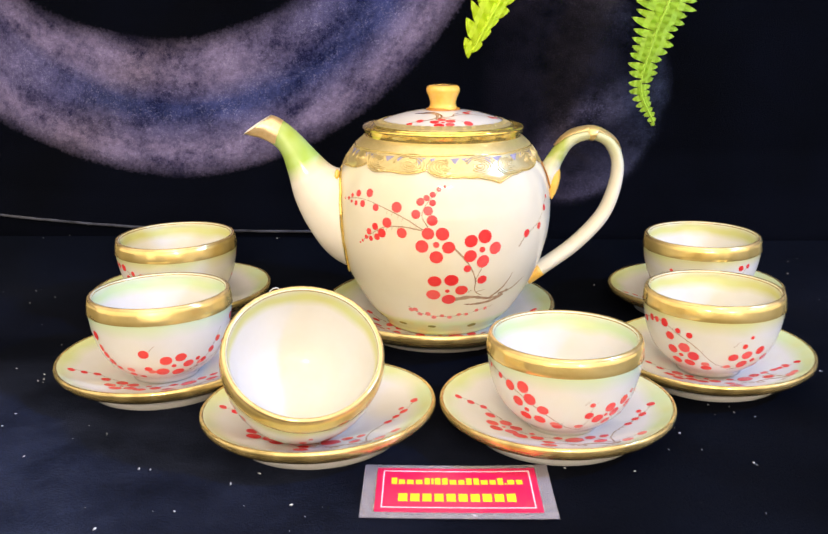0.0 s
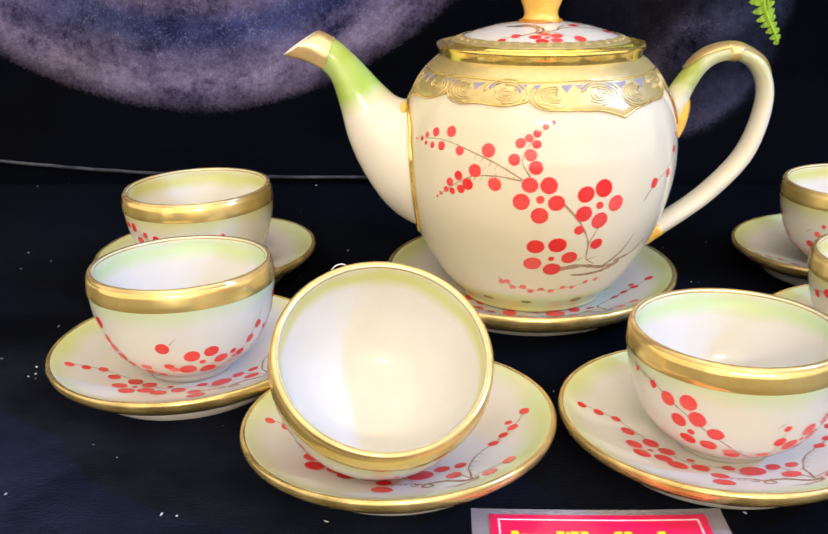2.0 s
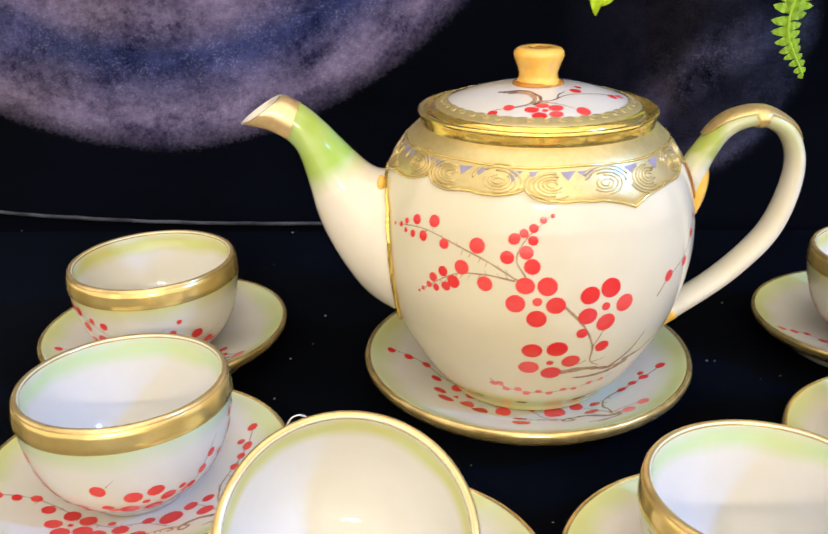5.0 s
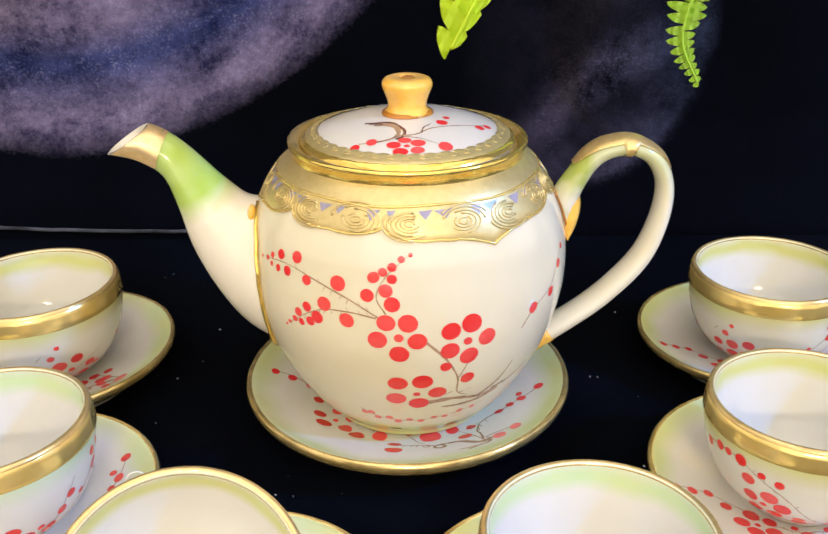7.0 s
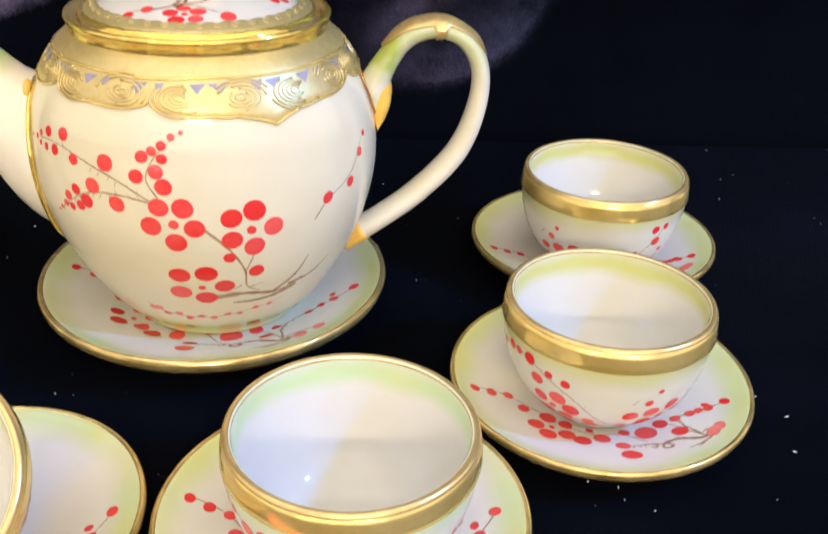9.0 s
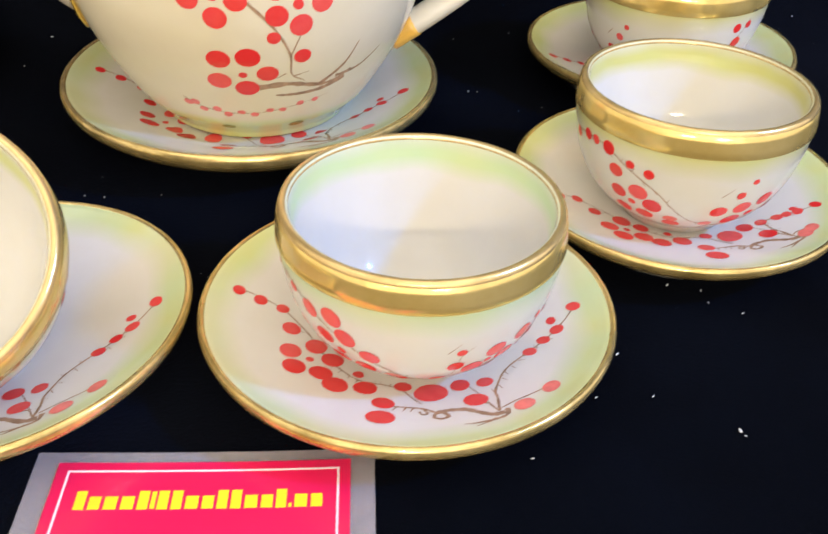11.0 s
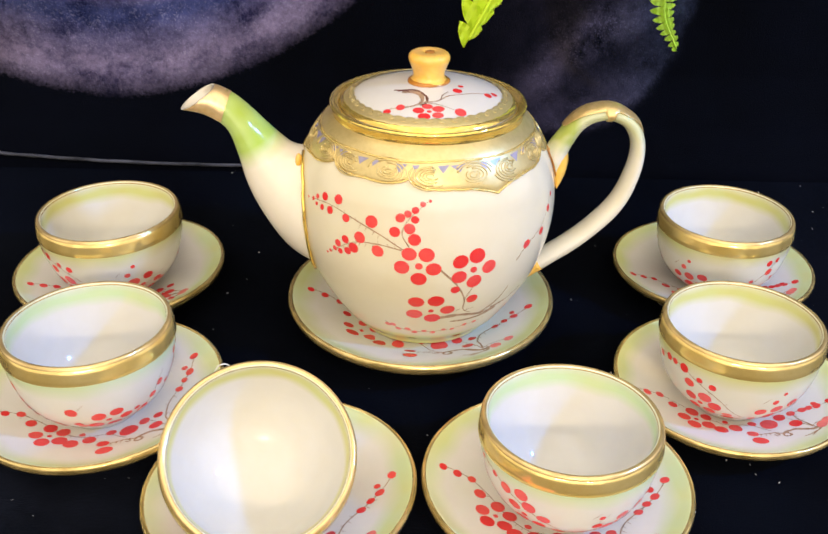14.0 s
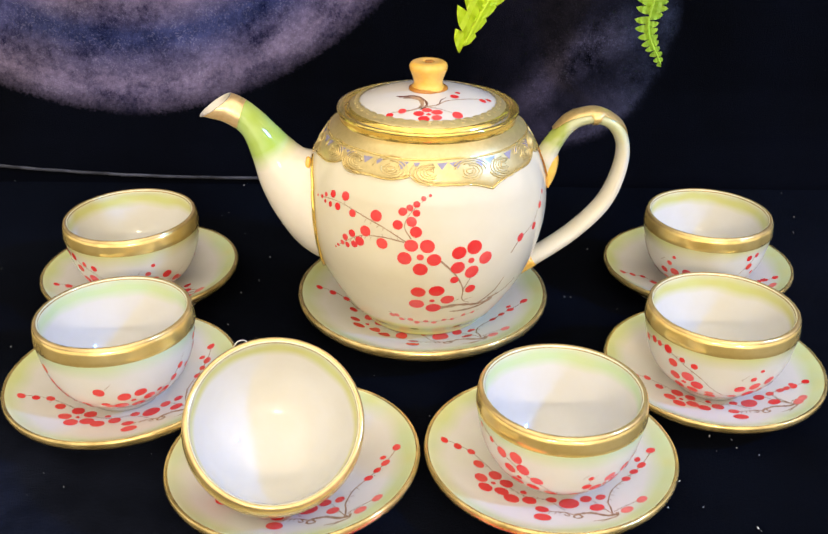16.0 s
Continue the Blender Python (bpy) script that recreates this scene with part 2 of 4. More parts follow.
def moons(n, co):
    """Printed grey-violet crescents on the black fleece."""
    x, y, z = n.xyz(co)
    warp = n.span(n.noise(6, 3, 0.6, co), 0.2, 0.8, -0.025, 0.025)
    fuzz = n.span(n.noise(420, 2, 0.7, co), 0.25, 0.75, -0.0022, 0.0022)

    def dist(cx, cz, squash=1.0):
        dx, dz = n.math("SUBTRACT", x, cx), n.math("MULTIPLY", n.math("SUBTRACT", z, cz), squash)
        d = n.math("SQRT", n.math("ADD", n.math("MULTIPLY", dx, dx), n.math("MULTIPLY", dz, dz)))
        return n.math("ADD", n.math("ADD", d, n.math("MULTIPLY", warp, 0.18)), fuzz)

    d = dist(-0.206, 0.372)
    inner = dist(-0.215, 0.42)
    ring = n.math("MULTIPLY", n.span(d, 0.293, 0.275), n.span(inner, 0.220, 0.240))
    # brush-like grain that runs along the crescent
    turn = n.math("ARCTAN2", n.math("SUBTRACT", z, 0.372), n.math("SUBTRACT", x, -0.206))
    polar = n.add("CombineXYZ")
    n.put(polar.inputs[0], n.math("MULTIPLY", turn, 0.075))
    n.put(polar.inputs[1], d)
    n.put(polar.inputs[2], n.math("MULTIPLY", x, 0.35))
    brush = n.noise(44, 9, 0.72, polar.outputs[0])
    blotch = n.noise(13, 7, 0.66, co)
    flock = n.noise(230, 4, 0.7, co)
    stroke = n.span(n.math("ADD", n.math("ADD", n.math("MULTIPLY", brush, 0.55), n.math("MULTIPLY", blotch, 0.60)), n.math("MULTIPLY", flock, 0.26)), 0.58, 0.83)
    fine = n.math("MULTIPLY", n.span(n.noise(640, 2, 0.6, co), 0.54, 0.64), n.span(n.noise(70, 5, 0.7, co), 0.32, 0.60))
    rim = n.span(d, 0.240, 0.270)
    left = n.span(x, -0.27, -0.36, 0.0, 0.6)
    upper = n.math("MULTIPLY", n.math("MULTIPLY", n.span(d, 0.232, 0.212), 0.95), n.span(x, -0.04, -0.16))
    cast = n.math("MINIMUM", n.math("MAXIMUM", n.math("MAXIMUM", rim, left), upper), 1.0)
    blue = n.mix(stroke, (0.003, 0.005, 0.024), (0.046, 0.054, 0.140))
    mauve = n.mix(stroke, (0.020, 0.016, 0.040), (0.205, 0.163, 0.240))
    tone = n.mix(cast, blue, mauve)
    tone = n.mix(n.math("MULTIPLY", fine, 0.28), tone, n.mix(stroke, (0.08, 0.08, 0.14), (0.36, 0.33, 0.42)))
    # the second, fainter crescent
    e = dist(0.130, 0.157)
    disc = n.span(e, 0.103, 0.094)
    edge = n.math("MULTIPLY", disc, n.span(e, 0.055, 0.092))
    streak = n.math("SUBTRACT", 1.0, n.span(n.math("ABSOLUTE", n.math("SUBTRACT", dist(0.255, -0.039), 0.196)), 0.004, 0.026))
    streak = n.math("MULTIPLY", streak, n.span(x, 0.06, 0.12))
    patchy = n.math("ADD", n.span(n.noise(22, 8, 0.75, co), 0.36, 0.64), n.math("MULTIPLY", fine, 0.5))
    arc = n.math("MULTIPLY", n.math("MAXIMUM", n.math("MAXIMUM", n.math("MULTIPLY", edge, 0.70), n.math("MULTIPLY", streak, 0.95)), 0.20), patchy)
    arc = n.math("MULTIPLY", n.math("MULTIPLY", arc, disc), n.span(x, 0.065, 0.17))
    tone2 = n.mix(n.span(x, 0.13, 0.22), (0.070, 0.058, 0.090), (0.028, 0.034, 0.060))
    mask = n.math("MAXIMUM", ring, arc)
    return mask, n.mix(n.span(x, 0.075, 0.085), tone, tone2)


VELVET = velvet("black_velvet", (0.0010, 0.0019, 0.0044), 0.022, near_sheen=0.24)
BACKDROP = velvet("printed_velvet", (0.0010, 0.0015, 0.0036), 0.015, moons)
HEM = plain("hem_thread", (0.058, 0.060, 0.072), 0.9, 0.8, 60)

# ---- building helpers ----


def part(name, bm, material, parent=None, label="", smooth=True, turn=True):
    """Links a bmesh as one mesh object, under a thing or a part."""
    if turn:
        bmesh.ops.recalc_face_normals(bm, faces=bm.faces)
    me = bpy.data.meshes.new(name)
    bm.to_mesh(me)
    bm.free()
    for p in me.polygons:
        p.use_smooth = smooth
    me.materials.append(material)
    ob = new(name, me)
    if parent:
        ob.parent = parent
    return tagged(ob, label)


def dabs(bm, material, parent, name="painted_blossom"):
    """Every separate piece in bm becomes a part of its own."""
    seen = set()
    for first in bm.verts:
        if first in seen:
            continue
        todo, island = [first], []
        seen.add(first)
        while todo:
            v = todo.pop()
            island.append(v)
            for e in v.link_edges:
                o = e.other_vert(v)
                if o not in seen:
                    seen.add(o)
                    todo.append(o)
        one = bmesh.new()
        made = {v: one.verts.new(v.co) for v in island}
        for f in dict.fromkeys(f for v in island for f in v.link_faces):
            one.faces.new([made[v] for v in f.verts])
        part(name, one, material, parent)
    bm.free()


def thing(name, m, label, category, group=""):
    ob = new(name)
    ob.empty_display_size = 0.02
    ob.matrix_world = m
    return tagged(ob, label, category, group)


def spline(points, steps):
    """A smooth line (Catmull-Rom) through points of any width."""
    p = [np.array(q, float) for q in points]
    p = [2 * p[0] - p[1], *p, 2 * p[-1] - p[-2]]
    out = []
    for a, b, c, d in zip(p, p[1:], p[2:], p[3:]):
        for i in range(steps):
            t = i / steps
            out.append(0.5 * (2 * b + (c - a) * t + (2 * a - 5 * b + 4 * c - d) * t * t + (3 * b - a - 3 * c + d) * t**3))
    return out + [p[-2]]


def belly(z):
    """The pot is a little flattened from front to back below its shoulder."""
    return 1 - 0.055 * min(1.0, max(0.0, (0.126 - z) / 0.031))


def lathe(profile, segs=96, wobble=0.0, seed=0, oval=None):
    """A turned body; profile of (r, z). A little wobble makes it hand-thrown."""
    bm = bmesh.new()
    rows = []
    for r, z in profile:
        if r < 1e-6:
            rows.append([bm.verts.new((0, 0, z))] * segs)
            continue
        row = []
        for i in range(segs):
            a = 2 * math.pi * i / segs
            k = 1 + wobble * (math.sin(2 * a + seed) + 0.6 * math.sin(3 * a + 2.1 * seed + r * 9))
            row.append(bm.verts.new((r * k * math.sin(a), -r * k * math.cos(a) * (oval(z) if oval else 1), z)))
        rows.append(row)
    for lo, hi in zip(rows, rows[1:]):
        for i in range(segs):
            j = (i + 1) % segs
            vs = list(dict.fromkeys((lo[i], lo[j], hi[j], hi[i])))
            if len(vs) > 2:
                bm.faces.new(vs)
    return bm


def loft(rings, close=True):
    """A skin over rings of points, capped at both ends."""
    bm = bmesh.new()
    rows = [[bm.verts.new(p) for p in ring] for ring in rings]
    n = len(rows[0])
    for lo, hi in zip(rows, rows[1:]):
        for i in range(n):
            bm.faces.new((lo[i], lo[(i + 1) % n], hi[(i + 1) % n], hi[i]))
    if close:
        bm.faces.new(rows[0][::-1])
        bm.faces.new(rows[-1])
    return bm


def tube(bm, points, radius, sides=8, taper=0.0):
    """Adds a round bar along points to bm."""
    pts = [Vector(p) for p in points]
    rows = []
    for i, p in enumerate(pts):
        d = (pts[min(i + 1, len(pts) - 1)] - pts[max(i - 1, 0)]).normalized()
        u = d.orthogonal().normalized() if i == 0 else (rows_u - d * rows_u.dot(d)).normalized()
        rows_u = u
        v = d.cross(u)
        r = radius * (1 - taper * i / max(1, len(pts) - 1))
        rows.append([bm.verts.new(p + r * (u * math.cos(2 * math.pi * k / sides) + v * math.sin(2 * math.pi * k / sides))) for k in range(sides)])
    for lo, hi in zip(rows, rows[1:]):
        for i in range(sides):
            bm.faces.new((lo[i], lo[(i + 1) % sides], hi[(i + 1) % sides], hi[i]))
    bm.faces.new(rows[0][::-1])
    bm.faces.new(rows[-1])


class Skin:
    """A turned surface to paint on: places by angle (degrees, 0 to the front, plus to the right) and by way along the profile (metres)."""

    def __init__(self, profile, lift=0.00012, wobble=0.0, seed=0, oval=None):
        self.wobble, self.seed, self.oval = wobble, seed, oval
        self.p = np.array(profile, float)
        self.s = np.r_[0, np.cumsum(np.hypot(*np.diff(self.p, axis=0).T))]
        self.lift = lift

    def at_z(self, z):
        return float(np.interp(z, self.p[:, 1], self.s))

    def at_r(self, r):
        return float(np.interp(r, self.p[:, 0], self.s))

    def point(self, deg, s, lift=None):
        r, z = np.interp(s, self.s, self.p[:, 0]), np.interp(s, self.s, self.p[:, 1])
        e = 0.0008
        dr = np.interp(s + e, self.s, self.p[:, 0]) - np.interp(s - e, self.s, self.p[:, 0])
        dz = np.interp(s + e, self.s, self.p[:, 1]) - np.interp(s - e, self.s, self.p[:, 1])
        k = math.hypot(dr, dz) or 1
        lift = self.lift if lift is None else lift
        r, z = r + lift * dz / k, z - lift * dr / k
        a = radians(deg)
        r *= 1 + self.wobble * (math.sin(2 * a + self.seed) + 0.6 * math.sin(3 * a + 2.1 * self.seed + r * 9))
        return Vector((r * math.sin(a), -r * math.cos(a) * (self.oval(float(z)) if self.oval else 1), z))

    def radius(self, s):
        return max(0.004, float(np.interp(s, self.s, self.p[:, 0])))

    def move(self, deg, s, dx, ds):
        return deg + math.degrees(dx / self.radius(s)), s + ds

    def dot(self, bm, deg, s, size, squash=1.0, turn=0.0, rim=14):
        """A round dab of enamel."""
        c = bm.verts.new(self.point(deg, s, self.lift * 2.2))
        ring = []
        for i in range(rim):
            a = 2 * math.pi * i / rim
            u, v = size * math.cos(a), size * squash * math.sin(a)
            u, v = u * math.cos(turn) - v * math.sin(turn), u * math.sin(turn) + v * math.cos(turn)
            ring.append(bm.verts.new(self.point(*self.move(deg, s, u, v))))
        for i in range(rim):
            bm.faces.new((c, ring[i], ring[(i + 1) % rim]))

    def twig(self, bm, marks, width, end=0.3):
        """A brush stroke through marks of (degrees, way)."""
        line = spline(marks, 6)
        rows = []
        for i, m in enumerate(line):
            a, b = line[max(i - 1, 0)], line[min(i + 1, len(line) - 1)]
            dx, ds = radians(b[0] - a[0]) * self.radius(m[1]), b[1] - a[1]
            k = math.hypot(dx, ds) or 1
            w = width * 0.5 * (1 - (1 - end) * i / (len(line) - 1)) * random.uniform(0.75, 1.25)
            rows.append([bm.verts.new(self.point(*self.move(m[0], m[1], -ds / k * w * q, dx / k * w * q), self.lift * 0.7)) for q in (-1, 1)])
        for lo, hi in zip(rows, rows[1:]):
            bm.faces.new((lo[0], lo[1], hi[1], hi[0]))

    def blossom(self, bm, deg, s, ring, petal, turn=0.0, squash=1.0, petals=5):
        for i in range(petals):
            a = turn + 2 * math.pi * i / petals
            k = random.uniform(0.9, 1.08)
            self.dot(bm, *self.move(deg, s, ring * math.cos(a), ring * squash * math.sin(a)), petal * k, squash)
        self.dot(bm, deg, s, petal * 0.42, squash)

    def spray(self, red, brown, marks, count, big, small, side=0.0025, width=0.0006, first=0.05):
        """Buds that grow smaller along a twig."""
        self.twig(brown, marks, width)
        line = spline(marks, 12)
        for i in range(count):
            f = first + (1 - first) * (i + 0.4) / count
            m = line[min(len(line) - 1, int(f * (len(line) - 1)))]
            size = big + (small - big) * f
            q = (1 if i % 2 else -1) * side * (1 - 0.6 * f)
            self.dot(red, *self.move(m[0], m[1], q * 0.4, q), size, random.uniform(0.85, 1.1), random.uniform(-0.5, 0.5))


# ---- table cloth, backdrop and room ----


# feet of the saucers: x, y, z, lean about x and y (degrees), size
FEET = {
    1: (-0.1597, 0.6281, 0.0078, 0.8, -1.7, 1.021),
    2: (-0.1399, 0.5116, 0.0001, 0.5, -1.3, 1.025),
    3: (-0.0350, 0.4414, -0.0004, -0.7, -2.1, 1.000),
    4: (0.0935, 0.4472, 0.0005, -0.5, -0.1, 1.000),
    5: (0.1987, 0.5259, 0.0024, 1.4, -0.9, 0.980),
    6: (0.2196, 0.6400, 0.0100, -0.3, -1.5, 0.986),
    7: (0.0300, 0.6009, 0.0070, 0.3, -0.2, 1.264),
}


def rise(x, y):
    """Height of the table cloth: it climbs towards the backdrop and lies uneven under the saucers."""
    f, g = min(1, max(0, (y - 0.538) / 0.028)), max(0.0, (y - 0.672) / 0.093)
    base = 0.0078 * f * f * (3 - 2 * f) + 0.0235 * g * g
    total, change = 0.0, 0.0
    for px, py, pz, rx, ry, size in FEET.values():
        far = math.hypot(x - px, y - py) / size
        if far < 0.085:
            w = min(1.0, (0.085 - far) / 0.035)
            w = w * w * (3 - 2 * w)
            plane = pz - radians(ry) * (x - px) + radians(rx) * (y - py)
            total, change = total + w, change + w * (plane - base)
    return base + change / max(1.0, total)


def sheet(xs, ys, height):
    bm = bmesh.new()
    rows = [[bm.verts.new(height(x, y)) for x in xs] for y in ys]
    for lo, hi in zip(rows, rows[1:]):
        for i in range(len(xs) - 1):
            bm.faces.new((lo[i], lo[i + 1], hi[i + 1], hi[i]))
    return bm


def cloth_point(x, y):
    near = math.exp(-(((x - 0.03) / 0.36) ** 2) - ((y - 0.5) / 0.26) ** 2)
    w = 0.0016 * noise.noise((x * 7, y * 9, 3.0)) * (1 - near) - 0.0003
    return x, y, rise(x, y) + min(0.0, w) - 0.0001


cloth = part("ground_cloth", sheet(np.r_[np.linspace(-1.2, -0.27, 40), np.linspace(-0.26, 0.32, 110), np.linspace(0.34, 1.2, 40)], np.r_[np.linspace(-0.7, 0.34, 44), np.linspace(0.35, 0.80, 90)], cloth_point), VELVET, turn=False)
tagged(cloth, "black velvet cloth spread over the table, flecked with lint", "cloth", kind="structure")
cloth.modifiers.new("thick", "SOLIDIFY").thickness = 0.003


def backdrop_point(x, s):
    z = 0.034 + s
    y = float(np.interp(max(z, 0.034), (0.034, 0.06, 0.10, 0.18, 0.30, 1.3), (0.763, 0.783, 0.800, 0.812, 0.82, 0.83)))
    y += 0.006 * noise.noise((x * 3, z * 2.5, 9.0)) * max(0, min(1, s / 0.05))
    return x, y, z + 0.24 * max(0.0, -x - 0.12) ** 2 * max(0, min(1, 1 - s / 0.08))


back = part("backdrop", sheet(np.linspace(-1.2, 1.2, 121), np.r_[-0.03, np.linspace(-0.01, 0.12, 26), np.linspace(0.13, 1.1, 40)], backdrop_point), BACKDROP, turn=False)
tagged(back, "black fleece backdrop printed with grey-violet crescents", "backdrop", kind="structure")
back.modifiers.new("thick", "SOLIDIFY").thickness = 0.004

bm = bmesh.new()
tube(bm, [Vector(backdrop_point(x, 0.0)) + Vector((0, -0.001, 0.0016 + 0.0004 * noise.noise((x * 60, 0, 0)))) for x in np.linspace(-0.9, -0.03, 120)], 0.0013, 6)
tagged(part("hem", bm, HEM), "pale stitched hem along the foot of the black backdrop", "hem", kind="structure")


def slab(name, x0, x1, y0, y1, z0, z1, label, material=WALL):
    bm = bmesh.new()
    bmesh.ops.create_cube(bm, size=1.0)
    for v in bm.verts:
        v.co = ((x0 + x1) / 2 + v.co.x * (x1 - x0), (y0 + y1) / 2 + v.co.y * (y1 - y0), (z0 + z1) / 2 + v.co.z * (z1 - z0))
    return tagged(part(name, bm, material, smooth=False), label, name.split("_")[0], kind="structure")


slab("floor", -1.6, 1.6, -2.1, 1.2, -0.85, -0.75, "plain pale floor of the shop")
slab("wall_north", -1.6, 1.6, 1.1, 1.2, -0.75, 2.3, "plain painted wall behind the backdrop")


def fill_frame(name, m, half, label):
    """A made-up opening with sill, lintel and corner posts, added round an unseen fill lamp."""
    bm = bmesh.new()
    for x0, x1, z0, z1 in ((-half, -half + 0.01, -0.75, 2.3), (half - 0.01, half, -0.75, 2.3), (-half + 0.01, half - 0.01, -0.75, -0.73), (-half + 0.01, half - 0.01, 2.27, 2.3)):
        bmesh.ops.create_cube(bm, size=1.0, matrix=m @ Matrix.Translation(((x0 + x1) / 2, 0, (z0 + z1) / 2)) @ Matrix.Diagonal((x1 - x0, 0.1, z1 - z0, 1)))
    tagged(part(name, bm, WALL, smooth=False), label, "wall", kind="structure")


# these three openings are invented to hold the fill lamps
fill_frame("wall_south", pose(0, -2.05, 0), 1.6, "unseen plain frame added round the front fill lamp")
fill_frame("wall_west", pose(-1.65, -0.45, 0, 0, 0, 90), 1.65, "unseen plain frame added round a side fill lamp")
fill_frame("wall_east", pose(1.65, -0.45, 0, 0, 0, 90), 1.65, "unseen plain frame added round a side fill lamp")
slab("ceiling", -1.7, 1.7, -2.1, 1.2, 2.3, 2.4, "plain white ceiling of the shop", CEILING)
slab("table_top", -1.15, 1.15, -0.65, 0.86, -0.05, -0.006, "plain table under the cloth")

# ---- saucers ----
SAUCER_TOP = [(0.0, 0.0060), (0.012, 0.0060), (0.022, 0.0061), (0.026, 0.0066), (0.034, 0.0082), (0.045, 0.0112), (0.054, 0.0142), (0.0600, 0.0170), (0.0616, 0.0179)]
SAUCER_OUT = [(0.0616, 0.0179), (0.0624, 0.0179), (0.0629, 0.0172), (0.0626, 0.0158), (0.0604, 0.0132), (0.0560, 0.0096), (0.0500, 0.0060), (0.0462, 0.0042), (0.0450, 0.0026), (0.0445, 0.0), (0.0415, 0.0), (0.0405, 0.0026), (0.0, 0.0030)]


def deep(profile):
    """The larger saucer has the same form, a little deeper and with a wider well."""
    out = []
    for r, z in profile:
        h = float(np.interp(z, (0, 0.003, 0.006, 0.0183), (0, 0.002, 0.0047, 0.0198)))
        out.append((r * 1.264, min(h, 0.0049) if r < 0.035 and z > 0.0055 else h))
    return out


RIM = [(0.0611, 0.0175), (0.0619, 0.0182), (0.0627, 0.0183), (0.0634, 0.0178), (0.0637, 0.0163), (0.0630, 0.0143), (0.0616, 0.0129), (0.0598, 0.0114), (0.0582, 0.0101), (0.0574, 0.0107)]


def saucer(m, seed, label, group, large=False, swing=0):
    """swing: degrees by which the right-hand sprig lies nearer the trunk."""
    random.seed(seed)
    t = thing("saucer", m, label, "saucer", group)
    shape = deep if large else list
    k = 1.264 if large else 1.0
    grow = 1.05 if large else 1.0
    part("dish", lathe(shape(SAUCER_TOP + SAUCER_OUT[1:]), 96, 0.0025, seed), PORCELAIN_POT_SAUCER if large else PORCELAIN_SAUCER, t)
    part("gold_rim", lathe(shape(RIM), 128, 0.0025, seed), GOLD_RIM, t, "worn gold lustre rim")
    s = Skin(shape(SAUCER_TOP), -0.00014, 0.0025, seed)
    red, mid, far, pale, brown = (bmesh.new() for _ in range(5))
    w = lambda r: s.at_r(r * k)
    for a, r, size in ((-100, 0.0538, 0.0019), (-99, 0.0467, 0.0020), (-98, 0.0395, 0.0019), (-85, 0.0359, 0.0024), (-68, 0.0380, 0.0029), (-70, 0.0296, 0.0030), (-57, 0.0401, 0.0033), (-48, 0.0347, 0.0032), (-55, 0.0277, 0.0028), (-37, 0.0357, 0.0033), (-60, 0.0339, 0.0011), (-24, 0.0315, 0.0029), (-34, 0.0266, 0.0014)):
        s.dot(red, a, w(r), grow * size * random.uniform(1.12, 1.28), 0.95, random.uniform(0, 3))
    for a, r, size in ((-4, 0.0276, 0.0022), (11, 0.0316, 0.0043), (28, 0.0313, 0.0026), (-12, 0.0374, 0.0027), (-11, 0.0452, 0.0035), (39, 0.0349, 0.0021), (27, 0.0406, 0.0029)):
        s.dot(mid, a, w(r), grow * size * random.uniform(1.12, 1.28), 0.9, random.uniform(-0.4, 0.4))
    turned = lambda a: a + swing * max(0.0, a - 30) / 63
    for a, r, size in ((68, 0.0395, 0.0019), (76, 0.0425, 0.0018), (82, 0.0462, 0.0021), (88, 0.0448, 0.0015), (93, 0.0522, 0.0021)):
        s.dot(far, turned(a), w(r), grow * size * random.uniform(1.12, 1.28), 0.85, random.uniform(0, 3))
    for a, r, size in ((49, 0.0527, 0.0031), (37, 0.0520, 0.0034)):
        s.dot(pale, turned(a), w(r), grow * size, 0.8)

    def stroke(marks, width, end=0.3):
        s.twig(brown, [(a, w(r)) for a, r in marks], k * width, end)

    # the twisted trunk, tapering to the left with small curls under it
    stroke([(30, 0.0512), (26, 0.0498), (21, 0.0440), (16, 0.0424), (12, 0.0421), (9, 0.0428)], 0.0021, 0.7)
    stroke([(12, 0.0425), (13, 0.0452), (10, 0.0460), (8, 0.0446), (9, 0.0428)], 0.0012, 0.9)
    stroke([(9, 0.0422), (5, 0.0398), (0, 0.0389), (-5, 0.0386), (-9, 0.0385)], 0.0010, 0.5)
    stroke([(5, 0.0400), (6, 0.0424), (4, 0.0428), (3, 0.0412)], 0.0008, 0.8)
    for a, r in ((1, 0.0390), (-2, 0.0388), (-6, 0.0386)):
        stroke([(a, r), (a - 1.5, r + 0.0022)], 0.0006)
    stroke([(32, 0.0500), (29, 0.0528), (22, 0.0522), (16, 0.0510)], 0.0016, 0.2)
    stroke([(26, 0.0525), (19, 0.0533)], 0.0010)
    # the long thin twig with buds
    stroke([(-101, 0.0552), (-100, 0.0440), (-94, 0.0361), (-78, 0.0300), (-50, 0.0285), (-30, 0.0290), (-15, 0.0277), (-4, 0.0297), (5, 0.0372)], 0.00045, 1.0)
